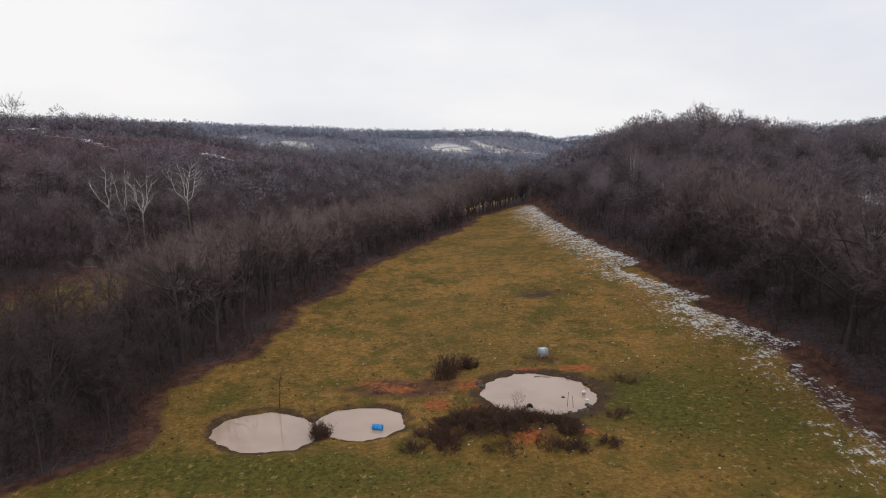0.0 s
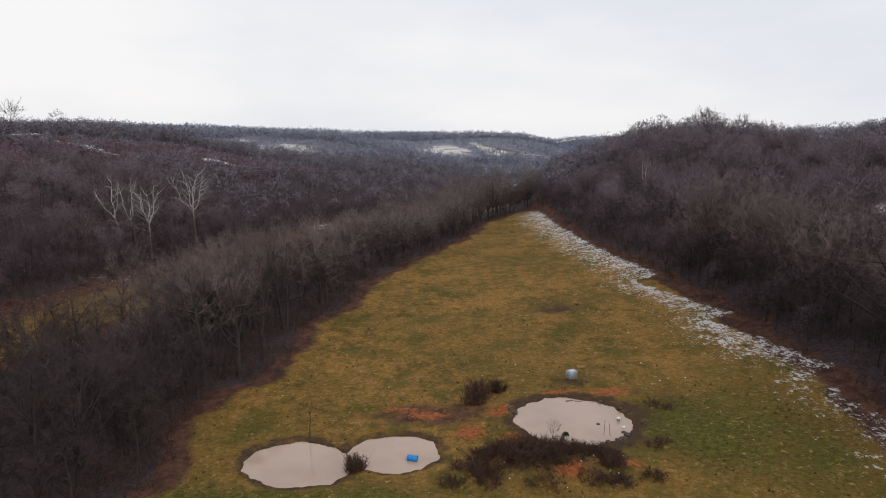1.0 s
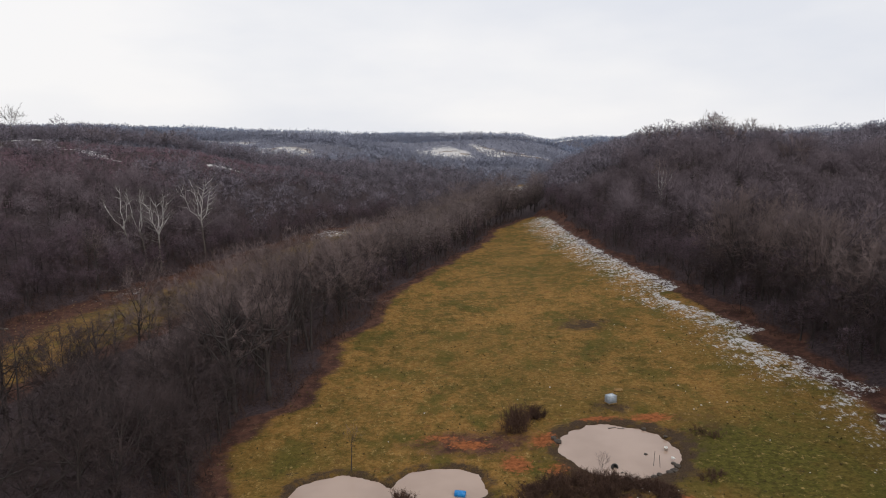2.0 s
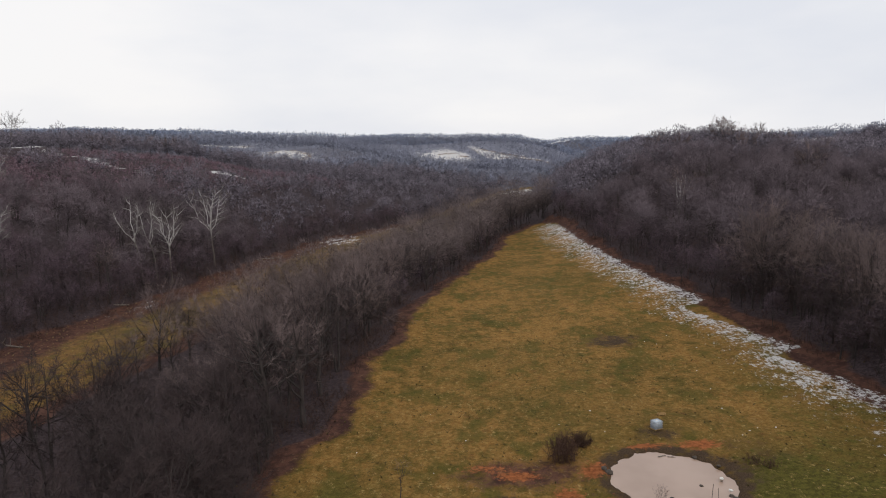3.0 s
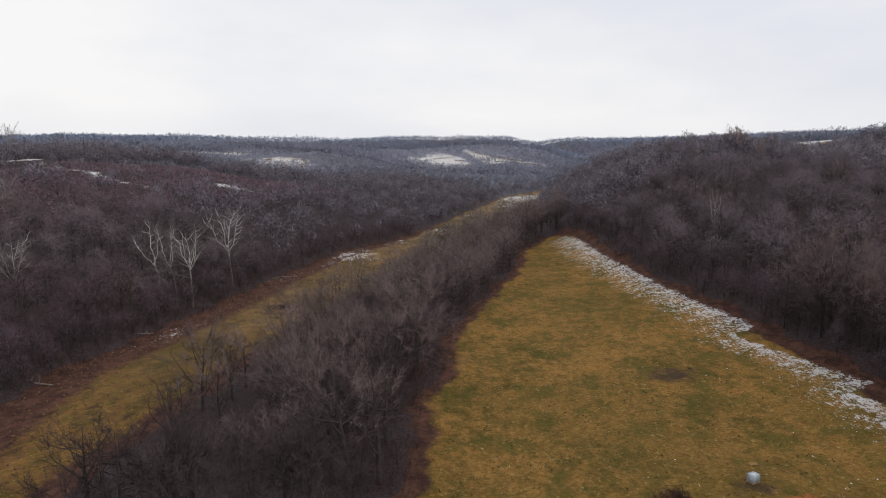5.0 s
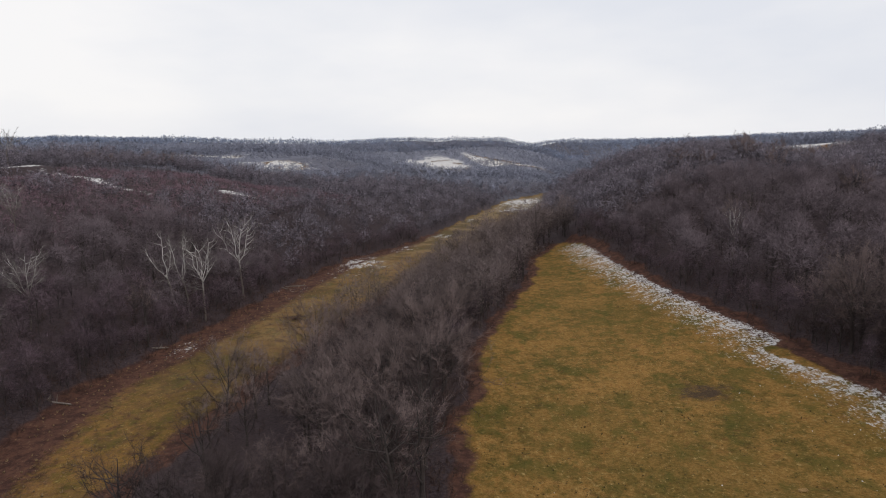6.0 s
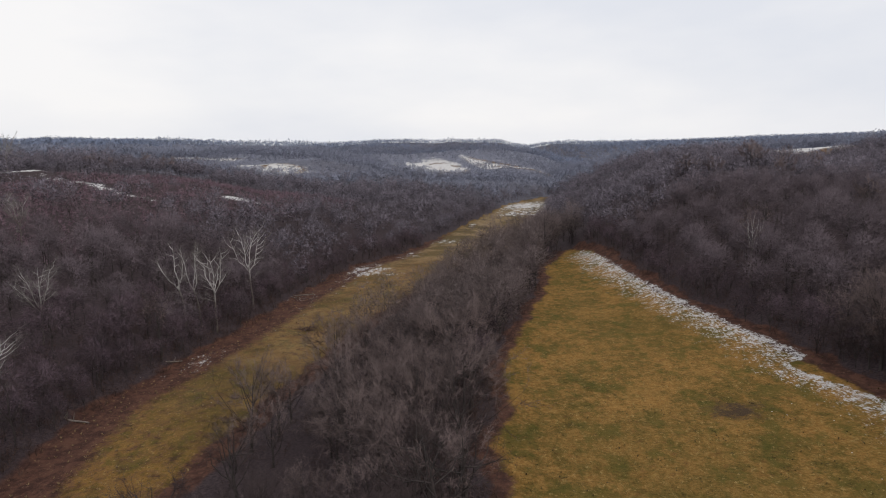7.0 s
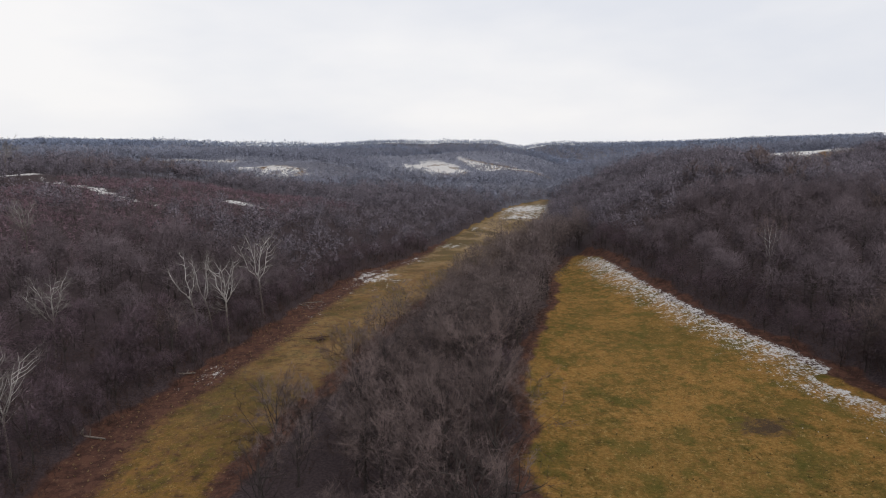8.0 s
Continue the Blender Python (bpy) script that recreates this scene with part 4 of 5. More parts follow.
ux, uy = scatter(rng, -118, 80, 38, 300, 3.7, lambda x, y: shade_floor(x, y) & (wave(x, y, 6, 1.2) > -0.6))
cx, cy = scatter(rng, -60, -14, 42, 130, 2.3, lambda x, y: (x < field_left(y) + 0.3) & (x > field_left(y) - 9))
vx, vy = scatter(rng, -125, -60, 88, 215, 2.3, lambda x, y: (x < wood_left(y) - 0.5) & (x > wood_left(y) - 19))
ux, uy = np.concatenate((ux, cx, vx)), np.concatenate((uy, cy, vy))
joined("undergrowth", under_kinds, ux, uy, land(ux, uy), rng.uniform(0.4, 1.3, len(ux)), rng, (M_BARK, M_BRUSH), "dark bare undergrowth beneath the trees", "undergrowth")
sx, sy = scatter(rng, -330, -60, 170, 420, 3.2, lambda x, y: (left_scrub(x, y) > -2) & (snow_cover(x, y) < 0.25))
joined("hill_scrub", scrub_kinds, sx, sy, land(sx, sy), rng.uniform(0.5, 1.2, len(sx)), rng, (M_SCRUB, M_SCRUB), "reddish bare scrub on the open hill shoulder", "scrub")


def on_grass(x, y):
    pa, pb = ponds(x, y)
    return (x > field_left(y) - 2) & (x < wood_right(y) + 2) & (pa < -0.05) & (pb < -0.05) & (wave(x, y, 4, 0.2) + wave(x, y, 1.3, 1.2) > 0.3)


tuft_kinds = [tuft(260 + i, 0.15, 0.17, 12) for i in range(5)]
gx, gy = scatter(rng, -34, 44, 40, 135, 1.0, on_grass)
joined("grass_tussocks", tuft_kinds, gx, gy, land(gx, gy), rng.uniform(0.3, 1.15, len(gx)) ** 1.4, rng, (M_TUFT,), "small dry tussocks scattered over the pasture", "grass")


M_DEAD = twig_material("dead_meadow_grass", ((0.12, 0.075, 0.042), (0.23, 0.15, 0.078), (0.30, 0.215, 0.125)), 0.2, each="tone", soft=0.6)
dead_kinds = [tuft(280 + i, 0.45, 0.45, 11) for i in range(5)]
dx, dy = scatter(rng, -95, 12, 96, 330, 2.0, lambda x, y: (x > wood_left(y) - 1) & (x < meadow_right(y) - 1) & (wave(x, y, 7, 0.5) + 0.7 * wave(x, y, 2.3, 1.6) + 0.9 * step(18, 5, x - wood_left(y)) > 0.25))
joined("meadow_tussocks", dead_kinds, dx, dy, land(dx, dy), rng.uniform(0.3, 0.75, len(dx)), rng, (M_DEAD,), "clumps of tan and rust dead grass over the meadow", "grass")


# ---- trees with a look of their own ----
def lone_tree(x, y, seed, h, bark, twig_mat, label, category="tree", name="bare_tree", **kw):
    w, c = bare_tree(seed, h, **kw)
    return stand(name, tree_parts(w, c, bark, twig_mat), x, y, float(land(x, y)), 0, 1.0, label, category)


M_PALE_TWIG = twig_material("pale_sycamore_twigs", ((0.13, 0.112, 0.108), (0.20, 0.178, 0.17), (0.27, 0.245, 0.235)), 0.4)
SYCAMORES = ((-80.3, 178.3, 23.5, 0.25), (-83.9, 178.2, 21.0, 0.17), (-86.6, 175.0, 21.0, 0.16), (-106.0, 148.6, 18.0, 0.33), (-95.1, 111.4, 20.5, 0.33), (-76.3, 200.8, 25.0, 0.29), (-139.0, 205.0, 15.0, 0.27))


def sycamore(x, y, seed, h, width, label):
    """A tall pale tree: a clean stem that forks into rising, crooked leaders with side limbs and sparse sprays."""
    rng_s = np.random.default_rng(seed)
    wood, crown = Lump(), Lump()
    fork_at = h * rng_s.uniform(0.42, 0.52)
    lean = rng_s.normal(0, 0.02, 2) * h
    u = np.linspace(0, 1, 5)[:, None]
    stem = np.concatenate((lean * u * u + rng_s.normal(0, 0.10, (5, 2)) * (u > 0.1), u * fork_at), 1)
    stem[0, 2] -= 0.6
    wood.add(*tube(stem, h * 0.0098 * np.array((1.25, 1.0, 0.9, 0.85, 0.75)), 7), "trunk")

    def spray(lp, reach, count):
        for k in range(count):
            p, d = along(lp, rng_s.uniform(0.3, 0.99))
            dv = unit(d * 0.8 + rng_s.normal(0, 0.5, 3) + np.array((0, 0, 0.2)))
            b = np.array([p, p + dv * reach * 0.5 + rng_s.normal(0, 0.05, 3), p + unit(dv + rng_s.normal(0, 0.2, 3)) * reach])
            crown.add(*ribbon(b, 0.05, rng_s))
            for r in range(7):
                p2, d2 = along(b, rng_s.uniform(0.15, 0.98))
                dv2 = unit(d2 * 0.7 + rng_s.normal(0, 0.5, 3) + np.array((0, 0, 0.1)))
                crown.add(*ribbon(np.array([p2, p2 + dv2 * rng_s.uniform(0.5, 1.3)]), 0.03, rng_s))

    def crooked(q, out, rise, length, n=5):
        lp, e = [q], rise
        for k in range(n):
            lp.append(lp[-1] + unit(out * math.cos(e) + np.array((0, 0, math.sin(e))) + rng_s.normal(0, 0.13, 3)) * length / n)
            e = min(1.45, e + rng_s.normal(0.06, 0.12))
        return np.array(lp)

    leaders = 3 + 2 * int(width > 0.2)
    for i in range(leaders):
        az = 2 * math.pi * i / leaders + rng_s.normal(0, 0.35)
        out = np.array((math.cos(az), math.sin(az), 0.0))
        q, d = along(stem, rng_s.uniform(0.78, 0.99))
        lp = crooked(q, out, 1.42 - 1.35 * width * rng_s.uniform(0.3, 1.35), (h - fork_at) * rng_s.uniform(0.8, 1.08))
        wood.add(*tube(lp, h * 0.0050 * np.array((1, 0.85, 0.68, 0.5, 0.3, 0.08)), 5), "limb")
        spray(lp, 0.09 * h, 9)
        for k in range(7):
            p, d = along(lp, 0.1 + 0.8 * (k + rng_s.uniform(0, 1)) / 7)
            az2 = az + rng_s.choice((-1, 1)) * rng_s.uniform(0.4, 1.5)
            side = crooked(p, np.array((math.cos(az2), math.sin(az2), 0.0)), rng_s.uniform(0.35, 0.95), h * width * rng_s.uniform(0.35, 0.7), 4)
            wood.add(*tube(side, h * 0.0028 * np.array((1, 0.8, 0.6, 0.36, 0.1)), 4), "limb")
            spray(side, 0.06 * h, 6)
    for k in range(4):
        p, d = along(stem, rng_s.uniform(0.55, 0.9))
        az2 = rng_s.uniform(0, 6.28)
        side = crooked(p, np.array((math.cos(az2), math.sin(az2), 0.0)), rng_s.uniform(0.0, 0.5), h * width * rng_s.uniform(0.4, 0.7), 4)
        wood.add(*tube(side, h * 0.0026 * np.array((1, 0.8, 0.6, 0.36, 0.1)), 4), "limb")
        spray(side, 0.05 * h, 5)
    return stand("sycamore", tree_parts(wood, crown.arrays(), M_PALE, M_PALE_TWIG), x, y, float(land(x, y)), rng_s.uniform(0, 360), 1.0, label, "tree", "sycamores")


for i, (sx0, sy0, sh, sw) in enumerate(SYCAMORES):
    sycamore(sx0, sy0, 300 + i, sh, sw, "tall pale-barked sycamore standing above the brown woods")
lone_tree(45.5, 161.0, 320, 19.0, M_PALE, M_TWIG, "slim pale-barked tree on the wooded hill", name="sycamore", width=0.14, limbs=9, branches=5, twigs=12, twig=(1.0, 0.05), first=0.4, trunk_r=0.008, base=0.45, up=0.45)
lone_tree(41.5, 66.0, 330, 17.0, M_BARK, M_TWIG_DARK, "large dark-limbed oak at the pasture edge", name="oak_tree", width=0.42, limbs=14, branches=6, twigs=10, twig=(0.8, 0.03), first=0.2, trunk_r=0.022, base=0.2, limb_r=0.6)
lone_tree(-44.8, 123.4, 331, 13.0, M_BARK, M_TWIG, "vase-shaped bare tree standing clear of the thicket", width=0.30, limbs=14, branches=6, twigs=10, twig=(0.9, 0.03), first=0.3, trunk_r=0.018, base=0.4, up=0.7)
lone_tree(-86.6, 157.2, 332, 15.0, M_BARK, M_TWIG, "straight dark bare tree at the meadow edge", width=0.22, limbs=12, branches=5, twigs=12, twig=(0.9, 0.035), first=0.35, trunk_r=0.015, base=0.35)
lone_tree(-224.0, 353.5, 333, 17.5, M_PALE, M_PALE_TWIG, "tall pale bare tree on the skyline", name="sycamore", width=0.32, limbs=12, branches=5, twigs=9, twig=(1.6, 0.12), first=0.3, trunk_r=0.012, base=0.3, up=0.5)
for i, (px, py, h) in enumerate(((-212.0, 410.0, 11.0), (-204.0, 401.0, 12.5), (-197.0, 404.0, 11.0), (-190.0, 440.0, 13.5), (-172.0, 421.0, 14.0))):
    lone_tree(px, py, 370 + i, h, M_BARK, M_TWIG, "round-crowned bare tree on the skyline", name="bare_tree", width=0.36, limbs=10, branches=5, twigs=16, twig=(1.2, 0.14), first=0.2, trunk_r=0.016, base=0.15)
lone_tree(124.7, 204.3, 334, 12.5, M_BARK, M_TWIG, "dead forked snag rising above the wooded hill", name="dead_tree", width=0.3, limbs=6, branches=2, twigs=1, twig=(0.8, 0.05), first=0.4, trunk_r=0.02, base=0.5)
for i, (px, py, h) in enumerate(((103.0, 272.0, 14.5), (109.0, 276.0, 13.5), (95.0, 232.0, 15.5), (74.0, 264.0, 13.5), (79.5, 253.0, 12.5), (98.0, 262.0, 14.0), (116.0, 268.0, 13.0), (86.0, 180.0, 14.5), (122.0, 262.0, 12.5))):
    lone_tree(px, py, 385 + i, h, M_BARK, M_TWIG, "bare tree standing clear on the hill crest", width=0.30, limbs=11, branches=5, twigs=16, twig=(1.0, 0.09), first=0.25, trunk_r=0.013, base=0.25, up=0.4)
lone_tree(6.9, 59.9, 340, 2.5, M_BARK, M_TWIG, "bare sapling on the bank of the round pond", "sapling", "sapling", width=0.24, limbs=9, branches=4, twigs=6, twig=(0.3, 0.012), first=0.3, trunk_r=0.012, base=0.35, up=0.5)
lone_tree(-15.9, 61.9, 341, 4.6, M_BARK, M_TWIG, "thin bare sapling on the bank of the two-lobed pond", "sapling", "sapling", width=0.2, limbs=8, branches=3, twigs=5, twig=(0.35, 0.012), first=0.45, trunk_r=0.011, base=0.5, up=0.4)


M_BUSH = twig_material("russet_bush_twigs", ((0.026, 0.015, 0.012), (0.085, 0.047, 0.034), (0.135, 0.08, 0.056)), 1.2, each="object")


def bush(x, y, seed, h, r, label, stems=16, twigs=26, turn=0):
    w, c = shrub(seed, h, r, stems * 2, twigs + 8, (0.42, 0.022))
    return stand("bush", (("rootstock", mesh_of("rootstock", w, M_BUSH)), ("spray", mesh_of("spray", c, M_BUSH))), x, y, float(land(x, y)), turn, 1.0, label, "bush", "pond bushes")


for i, (px, py, h, r) in enumerate(((0.2, 69.4, 2.9, 1.7), (0.9, 71.2, 2.3, 1.5), (2.9, 72.6, 1.6, 1.1), (-10.8, 55.5, 1.6, 1.05))):
    bush(px, py, 400 + i, h, r, "dense dark bare bush beside a cattle pond", 34, 48)
for i in range(56):
    u = i / 55
    px, py = -1.2 + 13.4 * u + rng.normal(0, 0.6), 51.6 + rng.uniform(0, 1) ** 0.8 * (6.6 - 5.6 * abs(u - 0.42)) + rng.normal(0, 0.3)
    big = max(0.6, 1.12 - 1.0 * abs(u - 0.42))
    if math.hypot(px - 7.2, py - 52.9) < 1.5 or math.hypot(px - 12.4, py - 54.0) < 1.2:
        continue
    bush(px, py, 410 + i, 1.15 * big * rng.uniform(0.6, 1.3), 1.35 * big + 0.3, "dark russet bare bush on the spoil heap by the pond", 18, 30)
for i, (px, py) in enumerate(((15.6, 57.6), (16.6, 58.2), (18.3, 66.5), (19.5, 65.5))):
    bush(px, py, 450 + i, 0.7, 0.9, "low brown weedy bush near the round pond", 10, 16)


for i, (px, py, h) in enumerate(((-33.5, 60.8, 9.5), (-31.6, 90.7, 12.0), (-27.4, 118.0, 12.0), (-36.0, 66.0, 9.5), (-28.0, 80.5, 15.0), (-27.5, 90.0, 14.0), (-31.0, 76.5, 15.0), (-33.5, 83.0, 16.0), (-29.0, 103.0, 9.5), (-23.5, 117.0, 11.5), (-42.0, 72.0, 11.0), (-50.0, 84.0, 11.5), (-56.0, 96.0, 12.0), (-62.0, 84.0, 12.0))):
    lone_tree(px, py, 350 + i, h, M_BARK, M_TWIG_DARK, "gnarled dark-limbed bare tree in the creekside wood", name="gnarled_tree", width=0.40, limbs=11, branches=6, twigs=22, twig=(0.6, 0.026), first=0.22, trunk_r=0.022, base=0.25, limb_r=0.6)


# ---- things about the ponds ----
def box(bm, x0, y0, z0, x1, y1, z1, bevel=0.0):
    m = Matrix.Translation(((x0 + x1) / 2, (y0 + y1) / 2, (z0 + z1) / 2)) @ Matrix.Diagonal((x1 - x0, y1 - y0, z1 - z0, 1))
    made = bmesh.ops.create_cube(bm, size=1.0, matrix=m)
    if bevel:
        edges = {e for v in made["verts"] for e in v.link_edges}
        bmesh.ops.bevel(bm, geom=list(edges), offset=bevel, segments=2, affect="EDGES")


def rod(bm, a, b, r, sides=6):
    vs, fs = tube(np.array([a, b], float), (r, r), sides)
    made = [bm.verts.new(v) for v in vs]
    for f in fs:
        bm.faces.new([made[k] for k in f])


def lathe(bm, profile, sides=24, axis="z"):
    """Turn (radius, height) pairs round an axis."""
    rings = []
    for r, h in profile:
        ring = []
        for k in range(sides):
            a = 2 * math.pi * k / sides
            p = (r * math.cos(a), r * math.sin(a), h)
            ring.append(bm.verts.new(p if axis == "z" else (p[2], p[0], p[1])))
        rings.append(ring)
    for a, b in zip(rings, rings[1:]):
        for k in range(sides):
            k2 = (k + 1) % sides
            bm.faces.new((a[k], a[k2], b[k2], b[k]))
    if profile[0][0] > 0.001:
        bm.faces.new(rings[0][::-1])
    if profile[-1][0] > 0.001:
        bm.faces.new(rings[-1])


M_BLUE = simple("blue_plastic", (0.0, 0.16, 0.46), (0.01, 0.24, 0.60), 4.0, 0.45, relief=0.05)
M_TANK = simple("milky_white_plastic", (0.30, 0.37, 0.44), (0.55, 0.60, 0.65), 2.0, 0.5, relief=0.05)
M_STEEL = simple("galvanised_steel", (0.30, 0.31, 0.33), (0.45, 0.46, 0.48), 9.0, 0.5, 0.7, 0.1)
M_WOOD = simple("weathered_wood", (0.26, 0.16, 0.06), (0.46, 0.30, 0.13), 3.0, 0.85, relief=0.4, stretch=(1, 6, 6))
M_RUBBER = simple("black_rubber", (0.015, 0.015, 0.015), (0.035, 0.033, 0.03), 8.0, 0.8)
M_WHITE = simple("white_plastic", (0.62, 0.60, 0.55), (0.80, 0.79, 0.76), 4.0, 0.5, relief=0.05)
M_ROCK = simple("dark_wet_rock", (0.025, 0.019, 0.014), (0.08, 0.06, 0.045), 3.0, 0.7, relief=0.6, depth=0.04)
M_LOG = simple("bleached_log", (0.10, 0.08, 0.068), (0.25, 0.21, 0.185), 2.5, 0.9, relief=0.5, stretch=(1, 1, 0.2))

drum = tagged(new("plastic_drum"), "bright blue plastic drum floating on its side in the pond", "drum")
bm = bmesh.new()
lathe(bm, ((0.24, -0.46), (0.28, -0.455), (0.295, -0.43), (0.295, -0.20), (0.31, -0.18), (0.31, -0.14), (0.295, -0.12), (0.295, 0.12), (0.31, 0.14), (0.31, 0.18), (0.295, 0.20), (0.295, 0.43), (0.28, 0.455), (0.24, 0.46)), 28, "x")
part("body", bm, M_BLUE, drum, smooth=True)
for sgn in (-1, 1):
    bm = bmesh.new()
    for k in range(28):
        a, b = 2 * math.pi * k / 28, 2 * math.pi * (k + 1) / 28
        rod(bm, (0.455 * sgn, 0.27 * math.cos(a), 0.27 * math.sin(a)), (0.455 * sgn, 0.27 * math.cos(b), 0.27 * math.sin(b)), 0.02, 5)
    part("rim", bm, M_BLUE, drum)
for yy in (-0.13, 0.13):
    bm = bmesh.new()
    rod(bm, (0.45, yy, 0.08), (0.50, yy, 0.08), 0.04, 10)
    part("bung", bm, M_BLUE, drum)
drum.matrix_world = pose(-5.95, 57.6, WATER_A + 0.16, 20, 0, -12)

tote = tagged(new("water_tote"), "white plastic water tote in a steel cage beside the pond", "water tank")
tz0 = 0.0
bm = bmesh.new()
box(bm, -0.56, -0.46, 0.16, 0.56, 0.46, 1.12, 0.06)
part("tank", bm, M_TANK, tote, "milky white plastic tank", True)
bm = bmesh.new()
lathe(bm, ((0.12, 1.11), (0.12, 1.16), (0.11, 1.17)), 16)
part("lid", bm, M_WHITE, tote)
for k in range(5):
    bm = bmesh.new()
    yy = -0.48 + 0.24 * k
    box(bm, -0.6, yy - 0.05, 0.11, 0.6, yy + 0.05, 0.145)
    part("pallet_board", bm, M_WOOD, tote)
for xx in (-0.5, 0.0, 0.5):
    bm = bmesh.new()
    box(bm, xx - 0.05, -0.5, 0.0, xx + 0.05, 0.5, 0.108)
    part("pallet_block", bm, M_WOOD, tote)
for zz in (0.2, 0.42, 0.65, 0.88, 1.1):
    bm = bmesh.new()
    ring = ((-0.59, -0.49), (0.59, -0.49), (0.59, 0.49), (-0.59, 0.49))
    for a, b in zip(ring, ring[1:] + ring[:1]):
        rod(bm, (*a, zz), (*b, zz), 0.02)
    part("cage_hoop", bm, M_STEEL, tote)
for k in range(6):
    for sgn in (-1, 1):
        bm = bmesh.new()
        xx = -0.55 + 0.22 * k
        rod(bm, (xx, 0.49 * sgn, 0.14), (xx, 0.49 * sgn, 1.14), 0.012)
        part("cage_bar", bm, M_STEEL, tote)
for k in range(4):
    for sgn in (-1, 1):
        bm = bmesh.new()
        yy = -0.36 + 0.24 * k
        rod(bm, (0.59 * sgn, yy, 0.14), (0.59 * sgn, yy, 1.14), 0.012)
        part("cage_bar", bm, M_STEEL, tote)
tote.matrix_world = pose(11.55, 74.7, float(land(11.55, 74.7)), 0, 0, 24) @ Matrix.Diagonal((0.88, 0.88, 0.85, 1))

trough = tagged(new("feed_trough"), "weathered tan wooden feed trough on the pasture", "trough")
for sgn in (-1, 1):
    bm = bmesh.new()
    box(bm, -0.65, 0.24 * sgn - 0.02, 0.15, 0.65, 0.24 * sgn + 0.02, 0.45, 0.006)
    part("side_board", bm, M_WOOD, trough)
    bm = bmesh.new()
    box(bm, 0.63 * sgn - 0.02, -0.215, 0.15, 0.63 * sgn + 0.02, 0.215, 0.45, 0.006)
    part("end_board", bm, M_WOOD, trough)
    for s2 in (-1, 1):
        bm = bmesh.new()
        box(bm, 0.5 * sgn - 0.04, 0.31 * s2 - 0.04, -0.1, 0.5 * sgn + 0.04, 0.31 * s2 + 0.04, 0.42, 0.005)
        part("leg", bm, M_WOOD, trough)
bm = bmesh.new()
box(bm, -0.6, -0.21, 0.17, 0.6, 0.21, 0.2)
part("floor_board", bm, M_WOOD, trough)
trough.matrix_world = pose(13.4, 78.4, float(land(13.4, 78.4)), 0, 0, 6) @ Matrix.Diagonal((0.72, 0.72, 0.6, 1))

tyre = tagged(new("old_tyre"), "black rubber tyre half sunk in the muddy pond", "tyre")
bm = bmesh.new()
lathe(bm, ((0.19, -0.08), (0.30, -0.10), (0.33, -0.07), (0.34, 0.0), (0.33, 0.07), (0.30, 0.10), (0.19, 0.08), (0.185, 0.0), (0.19, -0.08)), 28)
part("carcass", bm, M_RUBBER, tyre, smooth=True)
tyre.matrix_world = pose(8.25, 60.6, WATER_B + 0.08, 55, 0, 15)

bucket = tagged(new("bucket"), "dirty white plastic bucket standing in the shallow pond", "bucket")
bm = bmesh.new()
lathe(bm, ((0.14, 0.0), (0.17, 0.36), (0.185, 0.36), (0.185, 0.40), (0.16, 0.40), (0.13, 0.03)), 20)
part("pail", bm, M_WHITE, bucket, smooth=True)
bm = bmesh.new()
for k in range(10):
    a, b = math.pi * k / 10, math.pi * (k + 1) / 10
    rod(bm, (0.19 * math.cos(a), -0.12 * math.sin(a), 0.38 - 0.1 * math.sin(a)), (0.19 * math.cos(b), -0.12 * math.sin(b), 0.38 - 0.1 * math.sin(b)), 0.008, 5)
part("handle", bm, M_STEEL, bucket)
bucket.matrix_world = pose(14.1, 64.0, WATER_B - 0.05, 8, -6, 20)

jug = tagged(new("plastic_jug"), "white plastic jug lying on the pond bank", "jug")
bm = bmesh.new()
lathe(bm, ((0.0, 0.0), (0.11, 0.0), (0.12, 0.05), (0.12, 0.22), (0.05, 0.30), (0.04, 0.34), (0.0, 0.34)), 16)
part("bottle", bm, M_WHITE, jug, smooth=True)
bm = bmesh.new()
rod(bm, (0, 0, 0.335), (0, 0, 0.37), 0.045, 10)
part("cap", bm, M_WHITE, jug)
jug.matrix_world = pose(13.9, 61.9, WATER_B + 0.28, 80, 0, 40)

for px, py, h, a in ((11.9, 60.9, 1.5, 2), (12.4, 60.6, 1.2, -4)):
    post = tagged(new("fence_stake"), "thin grey wooden stake standing in the pond edge", "stake", "pond stakes")
    bm = bmesh.new()
    lathe(bm, ((0.02, -0.9), (0.02, h - 0.06), (0.006, h)), 7)
    part("shaft", bm, M_BARK, post)
    post.matrix_world = pose(px, py, WATER_B, a, a, 0)


def rock(x, y, z, r, seed, label, group, material=M_ROCK):
    bm = bmesh.new()
    bmesh.ops.create_icosphere(bm, subdivisions=2, radius=r)
    for v in bm.verts:
        v.co *= 1 + 0.35 * noise.noise(v.co * (1.6 / r) + Vector((seed, seed * 2.1, 0)))
        v.co.z *= 0.6
    ob = part("rock", bm, material, None, smooth=False)
    ob.location = (x, y, z)
    return tagged(ob, label, "rock", group)


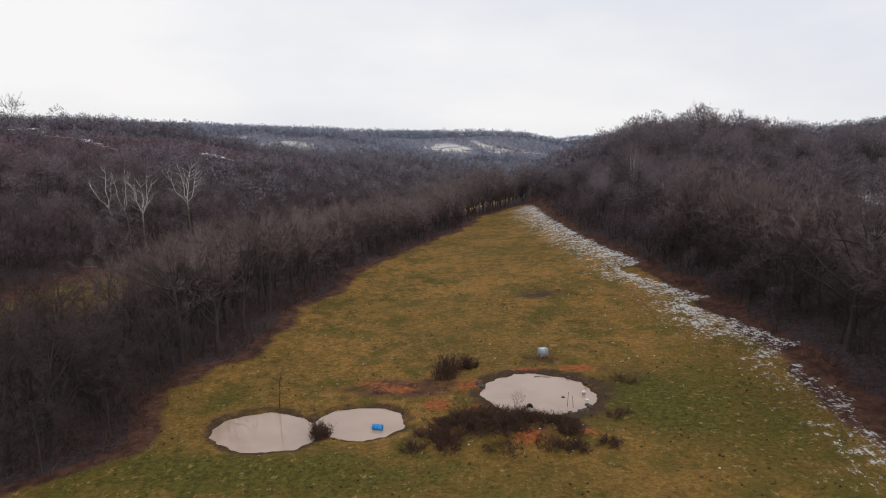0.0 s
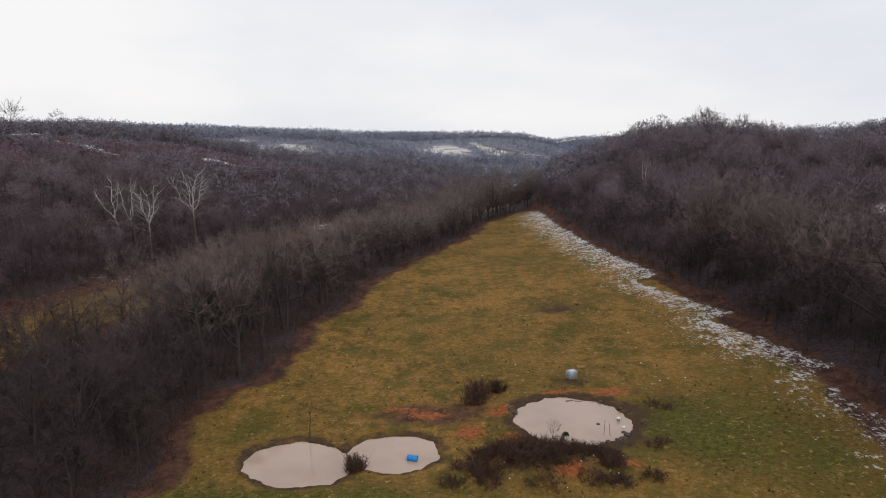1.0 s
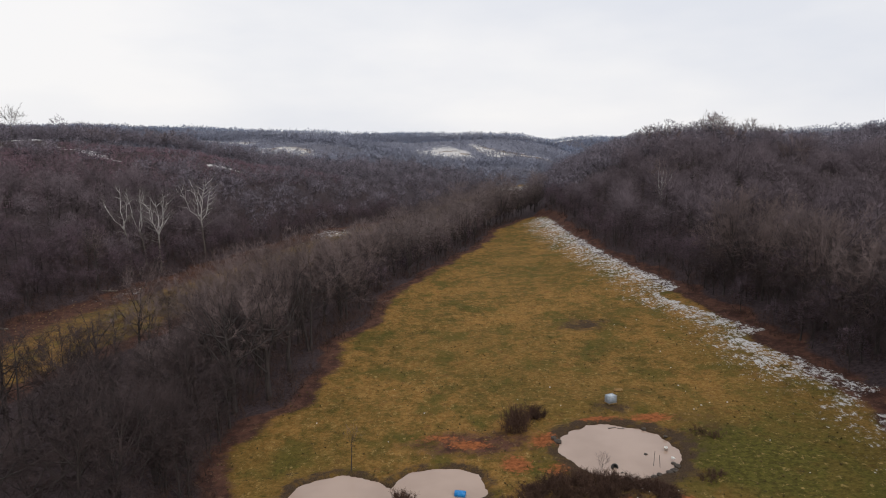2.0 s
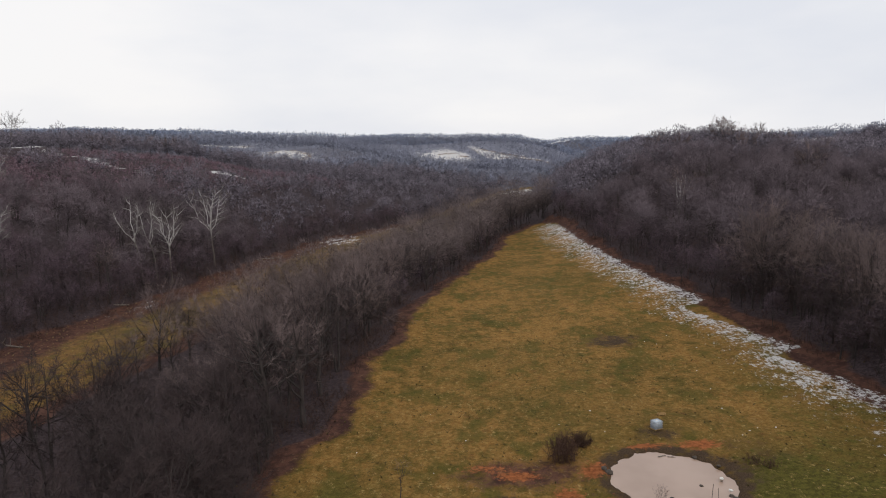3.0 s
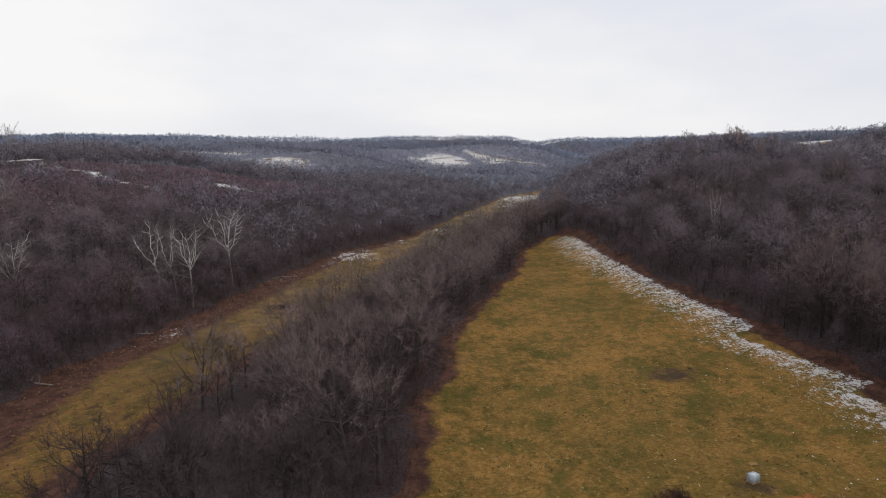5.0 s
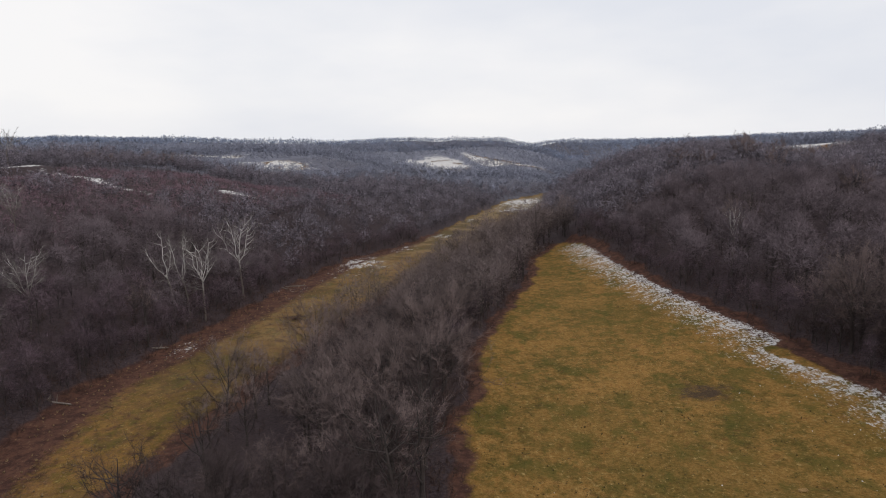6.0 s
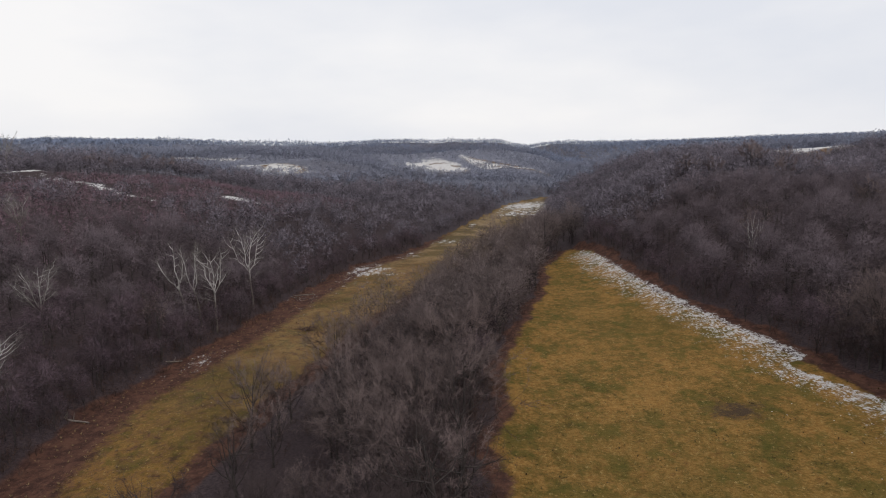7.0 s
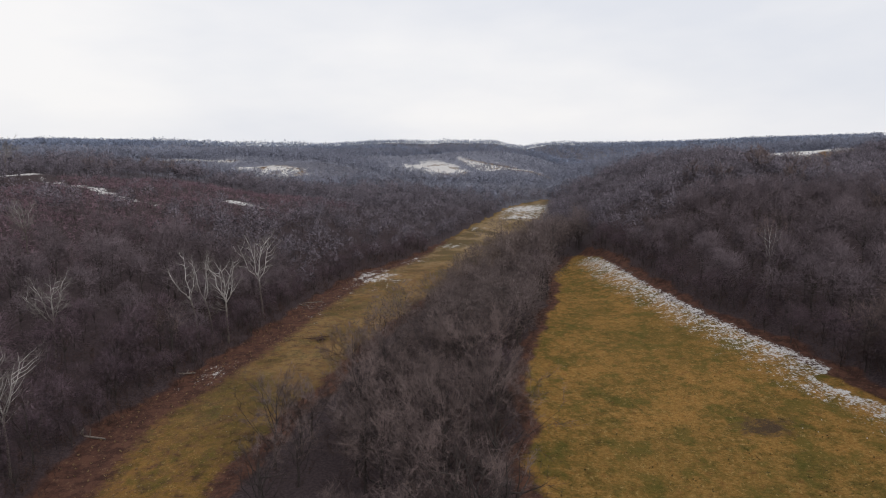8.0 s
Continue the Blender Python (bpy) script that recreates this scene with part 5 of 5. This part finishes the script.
for i, (px, py, r) in enumerate(((11.3, 58.7, 0.32), (11.8, 58.95, 0.25), (12.9, 59.4, 0.35), (13.5, 59.9, 0.4), (14.0, 60.6, 0.3), (13.9, 61.3, 0.28), (14.9, 66.5, 0.22), (13.4, 68.6, 0.25), (4.0, 65.9, 0.4), (3.7, 66.5, 0.3), (8.7, 59.7, 0.14), (11.9, 63.2, 0.2))):
    rock(px, py, max(float(land(px, py)), WATER_B - 0.06) + 0.05, r, i * 1.7, "dark wet rock at the edge of the round pond", "pond rocks")


def log(x, y, turn, length, r, seed, label, group="", lift=0.0):
    """A fallen trunk with broken stubs."""
    rng_l = np.random.default_rng(seed)
    n = 7
    pts = np.stack((np.linspace(-length / 2, length / 2, n), rng_l.normal(0, 0.04 * length / 4, n), rng_l.normal(0, 0.02, n) + r * 0.8), 1)
    L = Lump()
    L.add(*tube(pts, r * np.linspace(1.1, 0.5, n), 8))
    top = tagged(new("fallen_log"), label, "log", group)
    new("trunk", mesh_of("trunk", L.arrays(), M_LOG, True)).parent = top
    for k in range(4):
        q, d = along(pts, rng_l.uniform(0.3, 0.95))
        B = Lump()
        a = rng_l.uniform(0.3, 2.8)
        tip = q + np.array((0.4, math.cos(a), abs(math.sin(a)) + 0.3)) * rng_l.uniform(0.5, 1.2) * length * 0.14
        B.add(*tube(np.array([q, (q + tip) / 2 + rng_l.normal(0, 0.05, 3), tip]), r * np.array((0.4, 0.28, 0.08)), 5))
        new("limb_stub", mesh_of("limb_stub", B.arrays(), M_LOG)).parent = top
    top.matrix_world = pose(x, y, float(land(x, y)) + lift, 0, 0, turn)
    return top


log(10.3, 69.2, 20, 0.9, 0.07, 1, "short driftwood stick afloat on the round pond", "driftwood", WATER_B - float(land(10.3, 69.2)) - 0.03)
log(11.2, 69.0, -10, 0.8, 0.06, 2, "short driftwood stick afloat on the round pond", "driftwood", WATER_B - float(land(11.2, 69.0)) - 0.03)
log(-65.5, 222.0, 15, 7.0, 0.22, 3, "bleached fallen trunk with snow at the meadow edge", "meadow logs")
log(-68.5, 219.0, -50, 5.5, 0.2, 4, "bleached fallen trunk with snow at the meadow edge", "meadow logs")
log(-84.8, 157.5, 5, 5.0, 0.24, 5, "dark fallen trunk at the meadow edge", "meadow logs")
log(-92.0, 128.0, -20, 8.0, 0.25, 6, "fallen trunk among the meadow edge brush", "meadow logs")

pile = tagged(new("brush_pile"), "heap of dead brown branches on the meadow", "brush pile")
rng_p = np.random.default_rng(9)
for k in range(26):
    B = Lump()
    a, q = rng_p.uniform(0, 3.14), np.array((rng_p.normal(0, 0.9), rng_p.normal(0, 0.7), rng_p.uniform(0.05, 0.7)))
    dv = np.array((math.cos(a), math.sin(a), rng_p.normal(0, 0.15))) * rng_p.uniform(0.9, 2.0)
    B.add(*tube(np.array([q - dv, q + rng_p.normal(0, 0.08, 3), q + dv]), (0.05, 0.06, 0.015), 5))
    new("branch", mesh_of("branch", B.arrays(), M_BRUSH)).parent = pile
pile.matrix_world = pose(-58.9, 181.5, float(land(-58.9, 181.5)), 0, 0, 10)

# crumbs of old snow in the grass
M_SNOW = simple("old_snow", (0.62, 0.62, 0.63), (0.82, 0.82, 0.84), 8.0, 0.6)
crumb = bmesh.new()
bmesh.ops.create_icosphere(crumb, subdivisions=1, radius=0.1)
crumb_v = np.array([v.co[:] for v in crumb.verts]) * np.array((1.0, 0.8, 0.45))
crumb_f = np.array([[v.index for v in f.verts] for f in crumb.faces])
crumb.free()
kx = np.concatenate((rng.uniform(-2, 14, 20), rng.uniform(-26, 26, 9), rng.uniform(20, 33, 24), rng.uniform(-88, -50, 8)))
ky = np.concatenate((rng.uniform(50.5, 56, 20), rng.uniform(46, 90, 9), rng.uniform(46, 110, 24), rng.uniform(120, 230, 8)))
pa, pb = ponds(kx, ky)
dry = (pa < -0.1) & (pb < -0.1)
kx, ky = kx[dry], ky[dry]
joined("snow_crumbs", [((crumb_v, crumb_f),)], kx, ky, land(kx, ky) + 0.03, rng.uniform(0.4, 1.2, len(kx)), rng, (M_SNOW,), "small crumbs of old snow in the grass", "snow")
